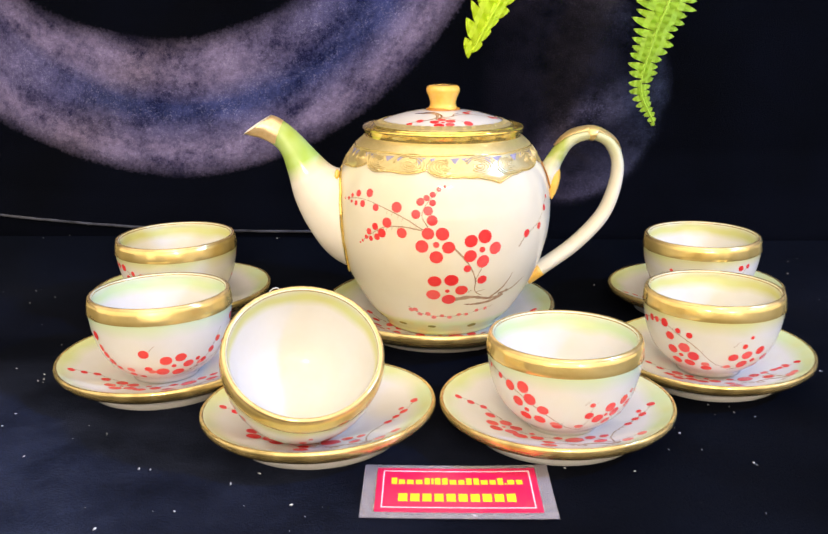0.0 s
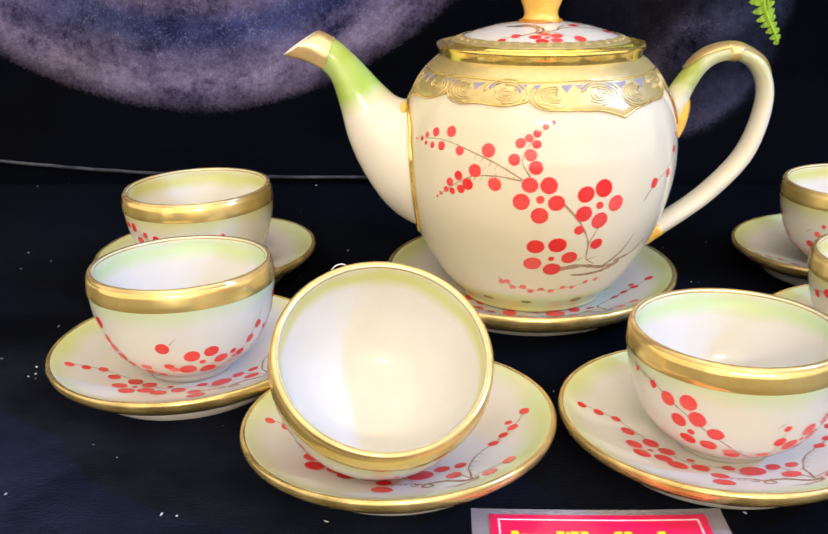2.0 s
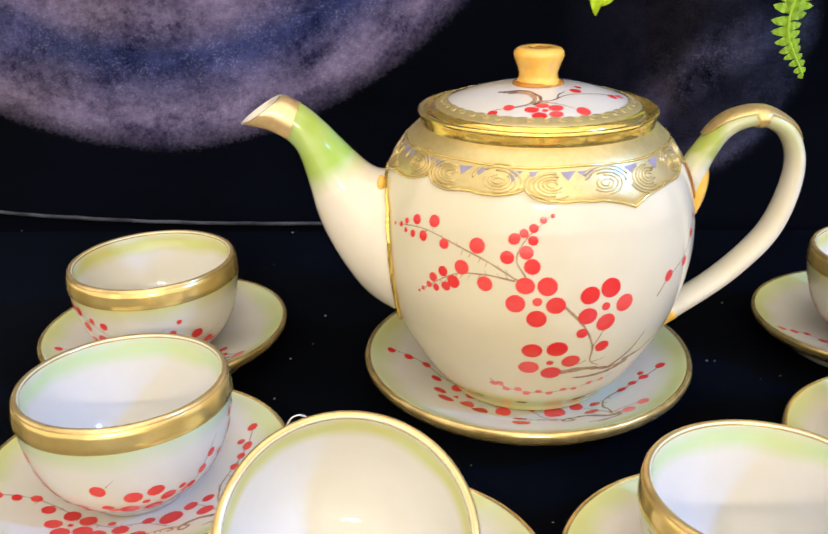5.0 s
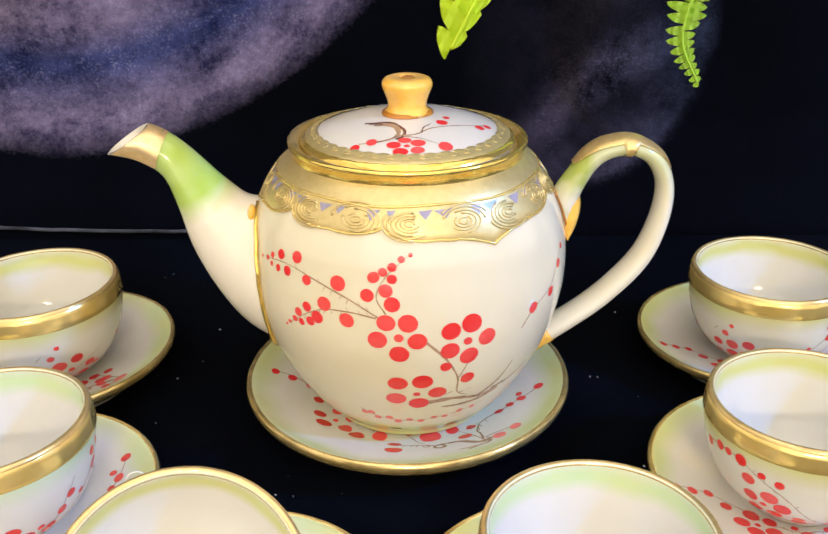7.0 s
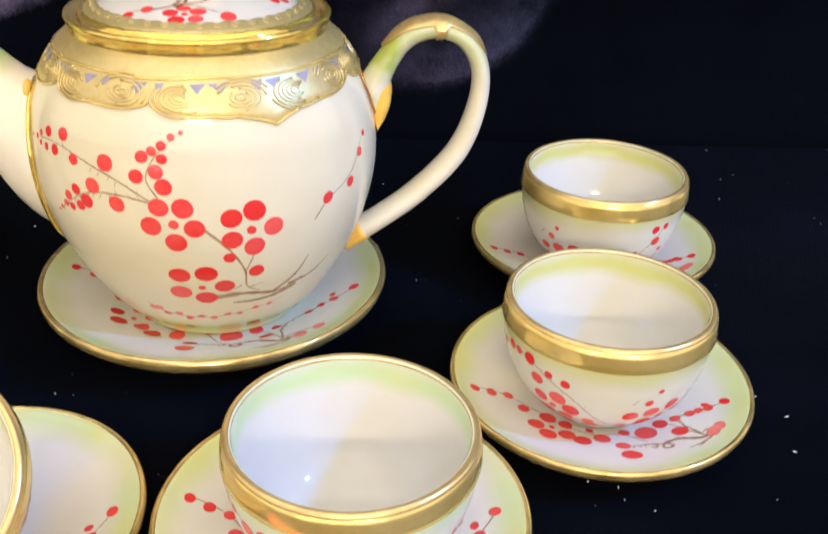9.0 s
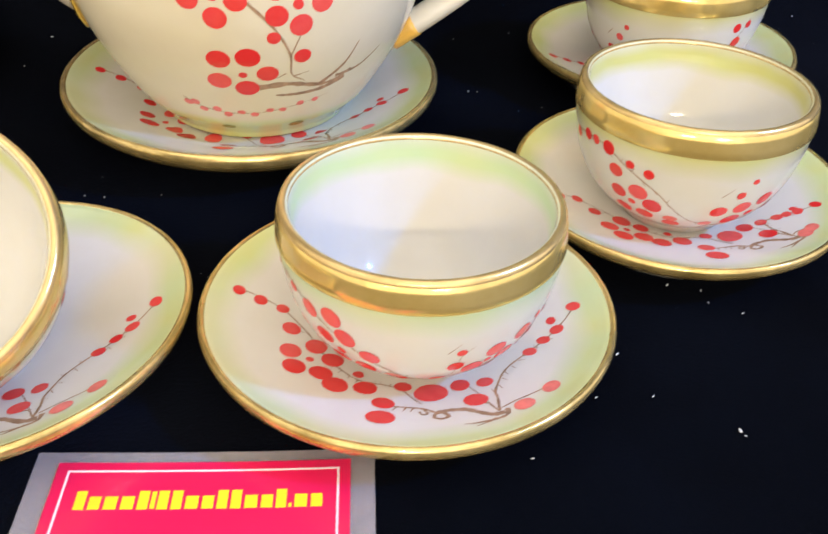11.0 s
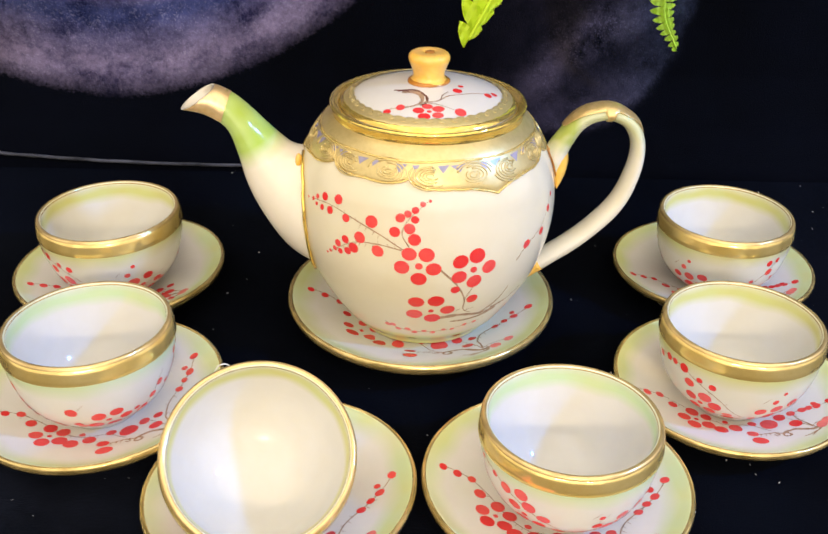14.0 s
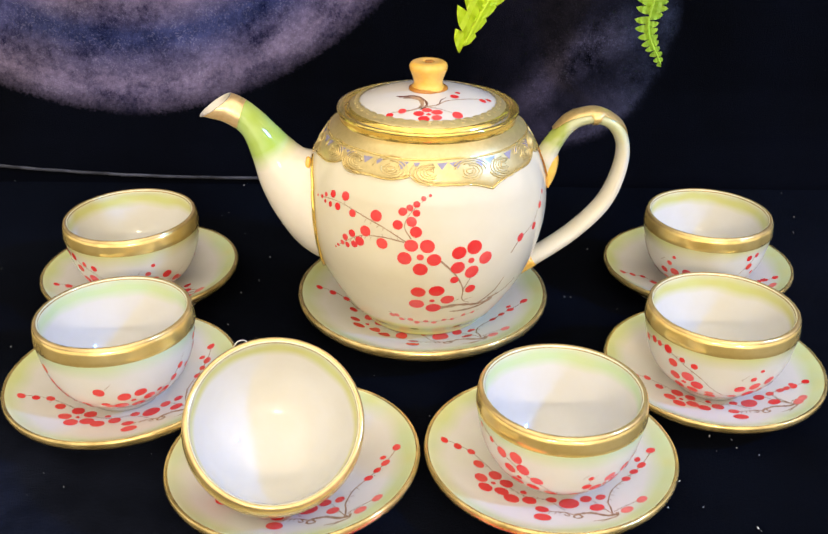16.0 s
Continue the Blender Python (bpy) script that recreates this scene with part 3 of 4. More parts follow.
    for q in range(14):
        a = -96 + 6.5 * q
        r = float(np.interp(a, (-100, -94, -78, -50, -30, -15, -4), (0.0440, 0.0361, 0.0300, 0.0285, 0.0290, 0.0277, 0.0297)))
        stroke([(a, r), (a + random.uniform(-2, 4), r + random.choice((-0.0017, 0.0017)))], 0.0004)
    # the sprig on the right
    stroke([(turned(a), r) for a, r in ((29, 0.0497), (34, 0.0440), (38, 0.0400), (50, 0.0362), (62, 0.0372), (76, 0.0428), (93, 0.0524))], 0.0009, 0.45)
    stroke([(29, 0.0490), (30, 0.0417), (31, 0.0356), (31, 0.0318)], 0.0006)
    stroke([(30, 0.0445), (25, 0.0420)], 0.0006)
    stroke([(turned(a), r) for a, r in ((31, 0.0487), (37, 0.0487), (43, 0.0500), (49, 0.0518))], 0.0006, 0.6)
    for q in range(10):
        a, r = 36 + 5 * q, float(np.interp(q, (0, 3, 5, 9), (0.0410, 0.0362, 0.0374, 0.0455)))
        stroke([(turned(a), r), (turned(a) + random.uniform(-3, 3), r + random.choice((-0.0019, 0.0019)))], 0.00045)
    dabs(red, RED, t)
    dabs(mid, RED, t)
    dabs(far, RED, t)
    dabs(pale, PINK, t)
    part("painted_branch", brown, TWIG, t)
    return t


SPIN = {1: (30, -75), 2: (29, 4), 3: (6, 0), 4: (0, 0), 5: (16, -36), 6: (20, -45), 7: (5, -16)}
LABELS = {3: "white gold-rimmed saucer with plum blossom holding a tipped cup", 7: "large white porcelain saucer with gold rim under the teapot"}
for i, (x, y, z, rx, ry, size) in FEET.items():
    m = pose(x, y, z, rx, ry) @ pose(0, 0, 0, 0, 0, SPIN[i][0])
    if i != 7:
        m = m @ Matrix.Scale(size, 4)
    saucer(m, i, LABELS.get(i, "white gold-rimmed saucer with plum blossom under a teacup"), "saucers of the tea set", i == 7, SPIN[i][1])

# ---- cups ----
CUP_OUT = [(0.0, 0.0024), (0.016, 0.0022), (0.0175, 0.0), (0.0195, 0.0), (0.0205, 0.0022), (0.0230, 0.0042), (0.0290, 0.0088), (0.0345, 0.0155), (0.0382, 0.0235), (0.0404, 0.0320), (0.0414, 0.0390), (0.0416, 0.0420), (0.0412, 0.0470), (0.0405, 0.0508)]
CUP_IN = [(0.0397, 0.0511), (0.0383, 0.0508), (0.0378, 0.0470), (0.0367, 0.0425), (0.0347, 0.0340), (0.0316, 0.0240), (0.0268, 0.0155), (0.0200, 0.0092), (0.0110, 0.0061), (0.0, 0.0054)]


def cup(m, seed, label):
    random.seed(seed + 20)
    t = thing("teacup", m, label, "cup", "cups of the tea set")
    smooth_out = [tuple(p) for p in spline(CUP_OUT[4:], 3)]
    smooth_in = [tuple(p) for p in spline(CUP_IN, 3)]
    smooth_in[-1] = (0.0, 0.0054)
    part("bowl", lathe(CUP_OUT[:4] + smooth_out + smooth_in, 96, 0.003, seed), PORCELAIN_MINT_CUP if seed in (2, 4) else PORCELAIN_CUP, t)
    band = [(0.0412, 0.0416), (0.0419, 0.0417), (0.0421, 0.0420), (0.0419, 0.0445), (0.0416, 0.0475), (0.0412, 0.0498), (0.0406, 0.0502)]
    part("gold_band", lathe(band, 128, 0.003, seed), GOLD, t, "broad gold lustre band round the lip")
    lip = [(0.0411, 0.0497), (0.0410, 0.0504), (0.0406, 0.0511), (0.0398, 0.0515), (0.0389, 0.0513), (0.0382, 0.0506), (0.0381, 0.0500), (0.0386, 0.0497)]
    part("lip", lathe(lip, 128, 0.003, seed), GILT_LIP, t, "worn brownish gold edge of the lip")
    s = Skin(smooth_out, 0.00014, 0.003, seed)
    red, mid, far, pale, brown = (bmesh.new() for _ in range(5))
    w = s.at_z
    if seed == 2:
        s.twig(brown, [(-56, w(0.0375)), (-50, w(0.0300)), (-44, w(0.0200)), (-34, w(0.0120)), (-14, w(0.0062)), (17, w(0.0048)), (38, w(0.0072)), (55, w(0.0108)), (66, w(0.0155))], 0.0005, 0.6)
        spray = ((-49, 0.0325, 0.0023), (-46, 0.0250, 0.0018), (-43, 0.0210, 0.0020), (-39, 0.0168, 0.0020), (-34, 0.0130, 0.0016), (-22, 0.0090, 0.0016), (-12, 0.0074, 0.0014))
        bloom = ((-2, 0.0245, 0.0024), (-1, 0.0141, 0.0018), (16, 0.0193, 0.0027), (29, 0.0204, 0.0027), (23, 0.0152, 0.0011), (37, 0.0150, 0.0026), (12, 0.0113, 0.0030), (28, 0.0098, 0.0029), (46, 0.0172, 0.0013), (53, 0.0148, 0.0020), (60, 0.0205, 0.0017), (66, 0.0262, 0.0017))
        s.twig(brown, [(34, w(0.0082)), (48, w(0.0120)), (57, w(0.0180)), (64, w(0.0270)), (69, w(0.0330))], 0.0006, 0.5)
        s.twig(brown, [(44, w(0.0108)), (54, w(0.0112)), (62, w(0.0135))], 0.0007, 0.4)
    elif seed == 4:
        marks = [(-84, 0.0392), (-66, 0.0362), (-52, 0.0308), (-36, 0.0236), (-20, 0.0160), (-8, 0.0105), (6, 0.0080)]
        s.twig(brown, [(a, w(z)) for a, z in marks], 0.00045, 0.9)
        for q in range(9):
            a = -74 + 7.5 * q
            z = float(np.interp(a, [m[0] for m in marks], [m[1] for m in marks]))
            s.twig(brown, [(a, w(z)), (a + 1.5, w(z + random.choice((-0.0018, 0.0018))))], 0.0004)
        s.twig(brown, [(0, w(0.0092)), (8, w(0.0150)), (9, w(0.0235)), (14, w(0.0280))], 0.0004)
        spray = ((-80, 0.0375, 0.0010), (-66, 0.0352, 0.0014), (-56, 0.0320, 0.0024), (-44, 0.0334, 0.0028), (-50, 0.0240, 0.0025), (-39, 0.0270, 0.0027), (-43, 0.0200, 0.0011), (-46, 0.0155, 0.0026), (-29, 0.0218, 0.0026), (-33, 0.0150, 0.0024), (-18, 0.0112, 0.0022))
        bloom = ((9, 0.0262, 0.0012), (8, 0.0195, 0.0020), (17, 0.0165, 0.0026), (26, 0.0230, 0.0027), (40, 0.0252, 0.0027), (33, 0.0188, 0.0024), (48, 0.0212, 0.0022), (48, 0.0285, 0.0011), (57, 0.0265, 0.0014), (24, 0.0186, 0.0010), (28, 0.0135, 0.0022))
    else:
        marks = [(-88, 0.0345), (-62, 0.0368), (-44, 0.0312), (-29, 0.0251), (-20, 0.0190), (-8, 0.0131), (11, 0.0096)]
        s.twig(brown, [(a, w(z)) for a, z in marks], 0.00048, 0.8)
        for q in range(9):
            a = -56 + 6.5 * q
            z = float(np.interp(a, [m[0] for m in marks], [m[1] for m in marks]))
            s.twig(brown, [(a, w(z)), (a + 1.5, w(z + random.choice((-0.0018, 0.0018))))], 0.0004)
        spray = ((-84, 0.0334, 0.0018), (-73, 0.0362, 0.0017), (-66, 0.0364, 0.0015), (-57, 0.0362, 0.0020), (-52, 0.0288, 0.0024), (-44, 0.0334, 0.0013), (-34, 0.0318, 0.0016), (-51, 0.0201, 0.0025), (-39, 0.0228, 0.0028), (-43, 0.0173, 0.0012), (-50, 0.0125, 0.0024), (-31, 0.0180, 0.0028), (-36, 0.0123, 0.0026))
        bloom = ((18, 0.0323, 0.0010), (13, 0.0267, 0.0014), (5, 0.0191, 0.0023), (18, 0.0203, 0.0027), (31, 0.0226, 0.0026), (27, 0.0160, 0.0014), (17, 0.0135, 0.0028), (43, 0.0160, 0.0022), (40, 0.0098, 0.0023), (-19, 0.0097, 0.0026))
    for a, z, k in spray:
        s.dot(red, a, w(z), k * random.uniform(1.2, 1.36), random.uniform(0.9, 1.05), 0)
    for a, z, k in bloom:
        s.dot(mid, a, w(z), k * random.uniform(1.2, 1.36), random.uniform(0.88, 1.0), 0)
    for a, z, k in ((88, 0.0355, 0.0022), (97, 0.0363, 0.0018), (91, 0.0285, 0.0026), (100, 0.0220, 0.0015), (76, 0.0225, 0.0015)):
        s.dot(far, a, w(z), k, 1.0, 0)
    for a, z, k in ((-20, 0.0130, 0.0026), (2, 0.0118, 0.0024), (50, 0.0140, 0.0022)):
        s.dot(pale, a, w(z), k, 0.8)
    s.twig(brown, [(3, w(0.0265)), (8, w(0.0300))], 0.0004)
    if seed != 2:
        s.twig(brown, [(4, w(0.0092)), (22, w(0.0120)), (40, w(0.0190)), (52, w(0.0230))], 0.00045)
    s.twig(brown, [(66, w(0.0140)), (80, w(0.0220)), (92, w(0.0320)), (98, w(0.0390))], 0.0007)
    for a in (150, 215):
        s.blossom(far, a, w(0.022), 0.0050, 0.0026, 0.2)
    dabs(red, RED, t)
    dabs(mid, RED, t)
    dabs(far, RED, t)
    dabs(pale, PINK, t)
    part("painted_branch", brown, TWIG, t)
    return t


# x, y, z, lean about x and y, turn, size
CUPS = {
    1: (-0.1603, 0.6245, 0.0128, 0.6, -1.2, 13, 1.029),
    2: (-0.1390, 0.5089, 0.0066, -1.2, -1.0, 2, 1.025),
    4: (0.0962, 0.4434, 0.0066, -0.2, 0.1, 6, 0.988),
    5: (0.1970, 0.5207, 0.0090, -0.4, -0.4, 0, 0.995),
    6: (0.2205, 0.6347, 0.0156, 0.7, -0.7, -62, 0.989),
}
for i, (x, y, z, rx, ry, turn, size) in CUPS.items():
    cup(pose(x, y, z, rx, ry) @ pose(0, 0, 0, 0, 0, turn) @ Matrix.Scale(size, 4), i, "upright white porcelain teacup with plum blossom and gold lip")

tipped = pose(-0.0402, 0.4206, 0.0509, 35.3, 10.85) @ Matrix.Translation((0, 0, -0.0440))
cup(tipped, 3, "white porcelain teacup tipped on its side, its open mouth showing")

# ---- teapot ----
POT = pose(0.0313, 0.5992, 0.0120)
pot = thing("teapot", POT, "round white porcelain teapot with plum blossom and gold lace collar", "teapot")
Z0 = 0.0128
BODY = [(0.0372, 0.0), (0.0388, 0.0012), (0.0400, 0.0035), (0.0430, 0.0066), (0.0492, 0.0130), (0.0591, 0.0285), (0.0665, 0.0440), (0.0712, 0.0600), (0.0733, 0.0740), (0.0730, 0.0890), (0.0703, 0.1020), (0.0650, 0.1140), (0.0578, 0.1245), (0.0530, 0.1290), (0.0505, 0.1305)]
skin_pts = [tuple(p) for p in spline(BODY, 4)]
inner = [(0.0485, 0.1310), (0.0480, 0.1290), (0.053, 0.125), (0.062, 0.113), (0.068, 0.095), (0.0695, 0.075), (0.064, 0.045), (0.050, 0.018), (0.03, 0.008), (0.0, 0.006)]
part("body", lathe([(0.0, 0.002), (0.034, 0.002), (0.035, 0.0)] + skin_pts + inner, 128, 0.0012, 2, belly), PORCELAIN_POT, pot)
s = Skin(skin_pts, 0.00016, 0.0012, 2, belly)
w = lambda z: s.at_z(z - Z0)

# gold collar with a scalloped lace edge
def lace_edge(a):
    """Height of the collar's lower edge: broad lobes, each of two scallops, with a point now and then."""
    lobe = abs(math.sin(radians(4.5 * (a - 31)))) ** 0.6
    small = abs(math.sin(radians(9 * (a - 31))))
    wide = abs((a - 31 + 60) % 120 - 60)
    near = min(1.0, wide / 14.0)
    return 0.1292 - 0.0034 * lobe * near - 0.0008 * small * near - 0.0078 * max(0, 1 - wide / 13.0) ** 1.1 - 0.0012 * math.cos(radians(3 * (a - 25)))


bm = bmesh.new()
SEG = 480
rows = []
STEPS = 14
for i in range(SEG):
    a = 360.0 * i / SEG - 180
    low = lace_edge(a)
    lo, hi = w(low), s.at_z(0.1300)
    rows.append([bm.verts.new(s.point(a, lo + (hi - lo) * k / STEPS, 0.00005 if k == 0 else 0.0007)) for k in range(STEPS + 1)])
for i in range(SEG):
    j = (i + 1) % SEG
    for k in range(STEPS):
        bm.faces.new((rows[i][k], rows[j][k], rows[j][k + 1], rows[i][k + 1]))
collar_edge = [s.point(360.0 * i / 360 - 180, w(lace_edge(360.0 * i / 360 - 180)), 0.0005) for i in range(361)]
collar = part("lace_collar", bm, GOLD_LACE, pot, "embossed gold lace collar with a scalloped edge")

# embossed swirls on the collar
bm = bmesh.new()
tube(bm, collar_edge, 0.00055, 6)
part("lace_edge", bm, GOLD, collar)
bm = bmesh.new()
tube(bm, [s.point(a, w(0.1368 + 0.0003 * math.sin(radians(7 * a))), 0.0007) for a in np.linspace(-180, 180, 181)], 0.00060, 6)
part("lace_edge", bm, GOLD, collar)
random.seed(5)
SWIRLS = 18
for i in range(SWIRLS):
    bm = bmesh.new()
    a0 = 31 - 10 + i * 360.0 / SWIRLS
    mid = s.at_z(0.5 * (lace_edge(a0) + 0.1372) - Z0) + random.uniform(-0.0006, 0.0004)
    flip = 1 if i % 2 else -1
    for k, rad in enumerate((0.0014, 0.0030, 0.0046, 0.0062, 0.0079, 0.0096)):
        start, sweep = random.uniform(-0.5, 0.5) + 0.6 * k, (1.75 - 0.21 * k) * math.pi
        line = []
        for q in range(13):
            b = start + flip * sweep * q / 12
            line.append(s.point(*s.move(a0, mid, (rad + 0.0006 * q / 12) * math.cos(b) * 1.12, (rad + 0.0006 * q / 12) * math.sin(b) * 0.74), 0.0008))
        tube(bm, line, 0.00050, 5, 0.3)
    part("swirl", bm, GOLD_LACE, collar)
    for side in (6, 13):
        bm = bmesh.new()
        top = s.at_z(0.1352 - Z0)
        dx = random.uniform(0.0018, 0.0040)
        vs = [bm.verts.new(s.point(*s.move(a0 + side, top, u, v), 0.00085)) for u, v in ((-dx, 0.0), (dx, 0.0004), (random.uniform(-0.001, 0.001), -random.uniform(0.0030, 0.0046)))]
        bm.faces.new(vs)
        part("violet_inset", bm, VIOLET, collar, "violet-grey enamel triangle")

# plum branch painted on the body
random.seed(11)
v = lambda z: s.at_z(z - 0.0042 + 0.030 * (z - 0.045))
SPRAYS = [
    ((-40, 0.1025, 0.0024), (-48, 0.1011, 0.0020), (-53, 0.0990, 0.0013), (-56, 0.0967, 0.0011), (-60, 0.0959, 0.0007), (-49, 0.0949, 0.0014), (-44, 0.0954, 0.0019), (-53, 0.0952, 0.0010), (-35, 0.0944, 0.0021), (-23, 0.0960, 0.0030)),
    ((-28, 0.0862, 0.0028), (-35, 0.0828, 0.0020), (-39, 0.0791, 0.0017), (-41, 0.0752, 0.0013), (-44, 0.0725, 0.0009), (-46, 0.0706, 0.0006), (-38, 0.0748, 0.0014), (-34, 0.0765, 0.0019), (-31, 0.0793, 0.0025), (-20, 0.0807, 0.0028)),
    ((-13, 0.0926, 0.0026), (-11, 0.1001, 0.0022), (-8, 0.1024, 0.0018), (-5, 0.1045, 0.0017), (-2, 0.1076, 0.0013), (1, 0.1092, 0.0008), (-5, 0.0997, 0.0019), (-7, 0.0949, 0.0025), (-5, 0.0893, 0.0030)),
    ((-7, 0.0812, 0.0038), (0, 0.0811, 0.0042), (3, 0.0727, 0.0040), (-3, 0.0664, 0.0042), (-10, 0.0731, 0.0040), (-3, 0.0744, 0.0017)),
    ((14, 0.0764, 0.0040), (21, 0.0788, 0.0041), (27, 0.0708, 0.0040), (21, 0.0628, 0.0041), (14, 0.0668, 0.0040), (20, 0.0706, 0.0017)),
    ((13, 0.0585, 0.0022), (22, 0.0502, 0.0028)),
    ((47, 0.0769, 0.0024), (58, 0.0795, 0.0020), (64, 0.0898, 0.0018), (68, 0.0960, 0.0012)),
]
for buds in SPRAYS:
    bm = bmesh.new()
    for a, z, k in buds:
        s.dot(bm, a, v(z), k * (1.14 if k < 0.0032 else 1.03) * random.uniform(0.97, 1.05), random.uniform(0.92, 1.08), random.uniform(0, 3), 18)
    dabs(bm, RED, pot)
bm = bmesh.new()
for a, z, k in ((-4, 0.0500, 0.0044), (5, 0.0508, 0.0046), (11, 0.0435, 0.0041), (4, 0.0369, 0.0045), (-5, 0.0403, 0.0045), (3, 0.0432, 0.0016)):
    s.dot(bm, a, v(z), k, 0.92, 0, 18)
dabs(bm, RED, pot)
brown = bmesh.new()
for marks, width in (
    ([(-9, v(0.0831)), (-22, v(0.0915)), (-42, v(0.0981)), (-58, v(0.0965))], 0.0008),
    ([(-10, v(0.0830)), (-20, v(0.0845)), (-31, v(0.0825)), (-45, v(0.0715))], 0.0008),
    ([(-7, v(0.0850)), (-10, v(0.0921)), (-7, v(0.1005)), (0, v(0.1088))], 0.0007),
    ([(6, v(0.0719)), (13, v(0.0624)), (18, v(0.0512)), (19, v(0.0425)), (24, v(0.0385))], 0.0013),
    ([(18, v(0.0500)), (21, v(0.0590)), (22, v(0.0625))], 0.0006),
    ([(8, v(0.0369)), (18, v(0.0379)), (30, v(0.0355)), (37, v(0.0365)), (42, v(0.0400))], 0.0030),
    ([(40, v(0.0372)), (34, v(0.0340)), (28, v(0.0326)), (20, v(0.0322)), (14, v(0.0326))], 0.0030),
    ([(30, v(0.0355)), (38, v(0.0430)), (42, v(0.0520))], 0.0017),
    ([(36, v(0.0380)), (46, v(0.0400)), (54, v(0.0460))], 0.0016),
    ([(17, v(0.0430)), (14, v(0.0410))], 0.0006), ([(20, v(0.0415)), (25, v(0.0430))], 0.0006),
    ([(42, v(0.0690)), (47, v(0.0760)), (58, v(0.0830)), (66, v(0.0950))], 0.0007),
):
    s.twig(brown, marks, width)
for q in range(11):
    a = -13 - 2.9 * q + random.uniform(-0.8, 0.8)
    z = float(np.interp(-a, (9, 22, 42), (0.0831, 0.0915, 0.0981)))
    s.twig(brown, [(a, v(z)), (a - 0.8, v(z + random.choice((-0.0022, 0.0022))))], 0.0004)
    z = float(np.interp(-a, (10, 20, 31, 45), (0.0830, 0.0845, 0.0825, 0.0715)))
    s.twig(brown, [(a, v(z)), (a - 0.8, v(z + random.choice((-0.0020, 0.0020))))], 0.0004)
part("painted_branch", brown, TWIG, pot)
olive = bmesh.new()
for a in range(-180, 180, 30):
    s.dot(olive, a - 6 + random.uniform(-4, 4), s.at_z(0.0088), random.uniform(0.0028, 0.0040), random.uniform(0.6, 0.8), 0, 10)
dabs(olive, OLIVE, pot, "foot_dab")
pale = bmesh.new()
twig = bmesh.new()
s.spray(pale, twig, [(-22, v(0.0302)), (-17, v(0.0263)), (-6, v(0.0234)), (6, v(0.0232)), (20, v(0.0255)), (36, v(0.0295))], 11, 0.0019, 0.0014, 0.0014)
dabs(pale, PINK, pot)
part("painted_branch", twig, TWIG, pot)
for a in (130, 180, 230):
    bm, twig = bmesh.new(), bmesh.new()
    s.blossom(bm, a, v(0.070), 0.0083, 0.0042, 0.3)
    s.spray(bm, twig, [(a + 8, v(0.076)), (a + 22, v(0.090)), (a + 36, v(0.095))], 8, 0.0034, 0.001, 0.004)
    dabs(bm, RED, pot)
    part("painted_branch", twig, TWIG, pot)

# gold mouth ring, lid and knob
ring = [(0.0556, 0.1256), (0.0536, 0.1266), (0.0524, 0.1282), (0.0520, 0.1305), (0.0523, 0.1328), (0.0531, 0.1345), (0.0535, 0.1357), (0.0530, 0.1367), (0.0518, 0.1368), (0.0505, 0.1360), (0.0490, 0.1352), (0.0478, 0.1350), (0.0478, 0.1300), (0.0520, 0.1262)]
part("mouth_ring", lathe(ring + ring[:1], 128, 0.002, 5), GOLD_RING, pot, "polished gold mouth ring")
LID = [(0.0476, 0.1352), (0.0470, 0.1366), (0.0440, 0.1380), (0.0400, 0.1398), (0.0330, 0.1424), (0.0240, 0.1448), (0.0150, 0.1462), (0.0095, 0.1467), (0.0, 0.1468)]
lid = part("lid", lathe([(0.0, 0.132), (0.0470, 0.132)] + LID, 128), PORCELAIN_LID, pot, "domed lid painted with a plum branch")
ls = Skin(LID[:-1], 0.00016)
bm = bmesh.new()
rows = []
for i in range(360):
    a = float(i)
    edge = 0.0405 - 0.0010 * abs(math.sin(radians(a * 20)))
    lo, hi = 0.0, float(np.interp(-edge, -ls.p[:, 0], ls.s))
    rows.append([bm.verts.new(ls.point(a, lo + (hi - lo) * k / 6, 0.0004 + (0.0004 if k in (3, 5) else 0))) for k in range(7)])
channel = bmesh.new()
for i in range(360):
    j = (i + 1) % 360
    for k in range(2, 6):
        bm.faces.new((rows[i][k], rows[j][k], rows[j][k + 1], rows[i][k + 1]))
    for k in (0, 1):
        quad = [rows[i][k].co, rows[j][k].co, rows[j][k + 1].co, rows[i][k + 1].co]
        channel.faces.new([channel.verts.new(c) for c in quad])
bmesh.ops.remove_doubles(channel, verts=channel.verts[:], dist=1e-6)
bmesh.ops.delete(bm, geom=[v for v in bm.verts if not v.link_faces], context="VERTS")
part("lid_channel", channel, GOLD_RING, lid, "smooth gold ring round the lid")
part("lid_rim", bm, GOLD_LACE, lid, "gold lace edge of the lid")
bm = bmesh.new()
for i in range(40):
    c = float(np.interp(-0.0418, -ls.p[:, 0], ls.s))
    tube(bm, [ls.point(*ls.move(i * 9.0, c, 0.0015 * math.cos(b), 0.0013 * math.sin(b)), 0.0006) for b in np.linspace(0, 6.0, 11)], 0.00024, 5)
dabs(bm, GOLD_LACE, lid, "lid_bead")
red, brown = bmesh.new(), bmesh.new()
q = lambda r: float(np.interp(-r, -ls.p[:, 0], ls.s))
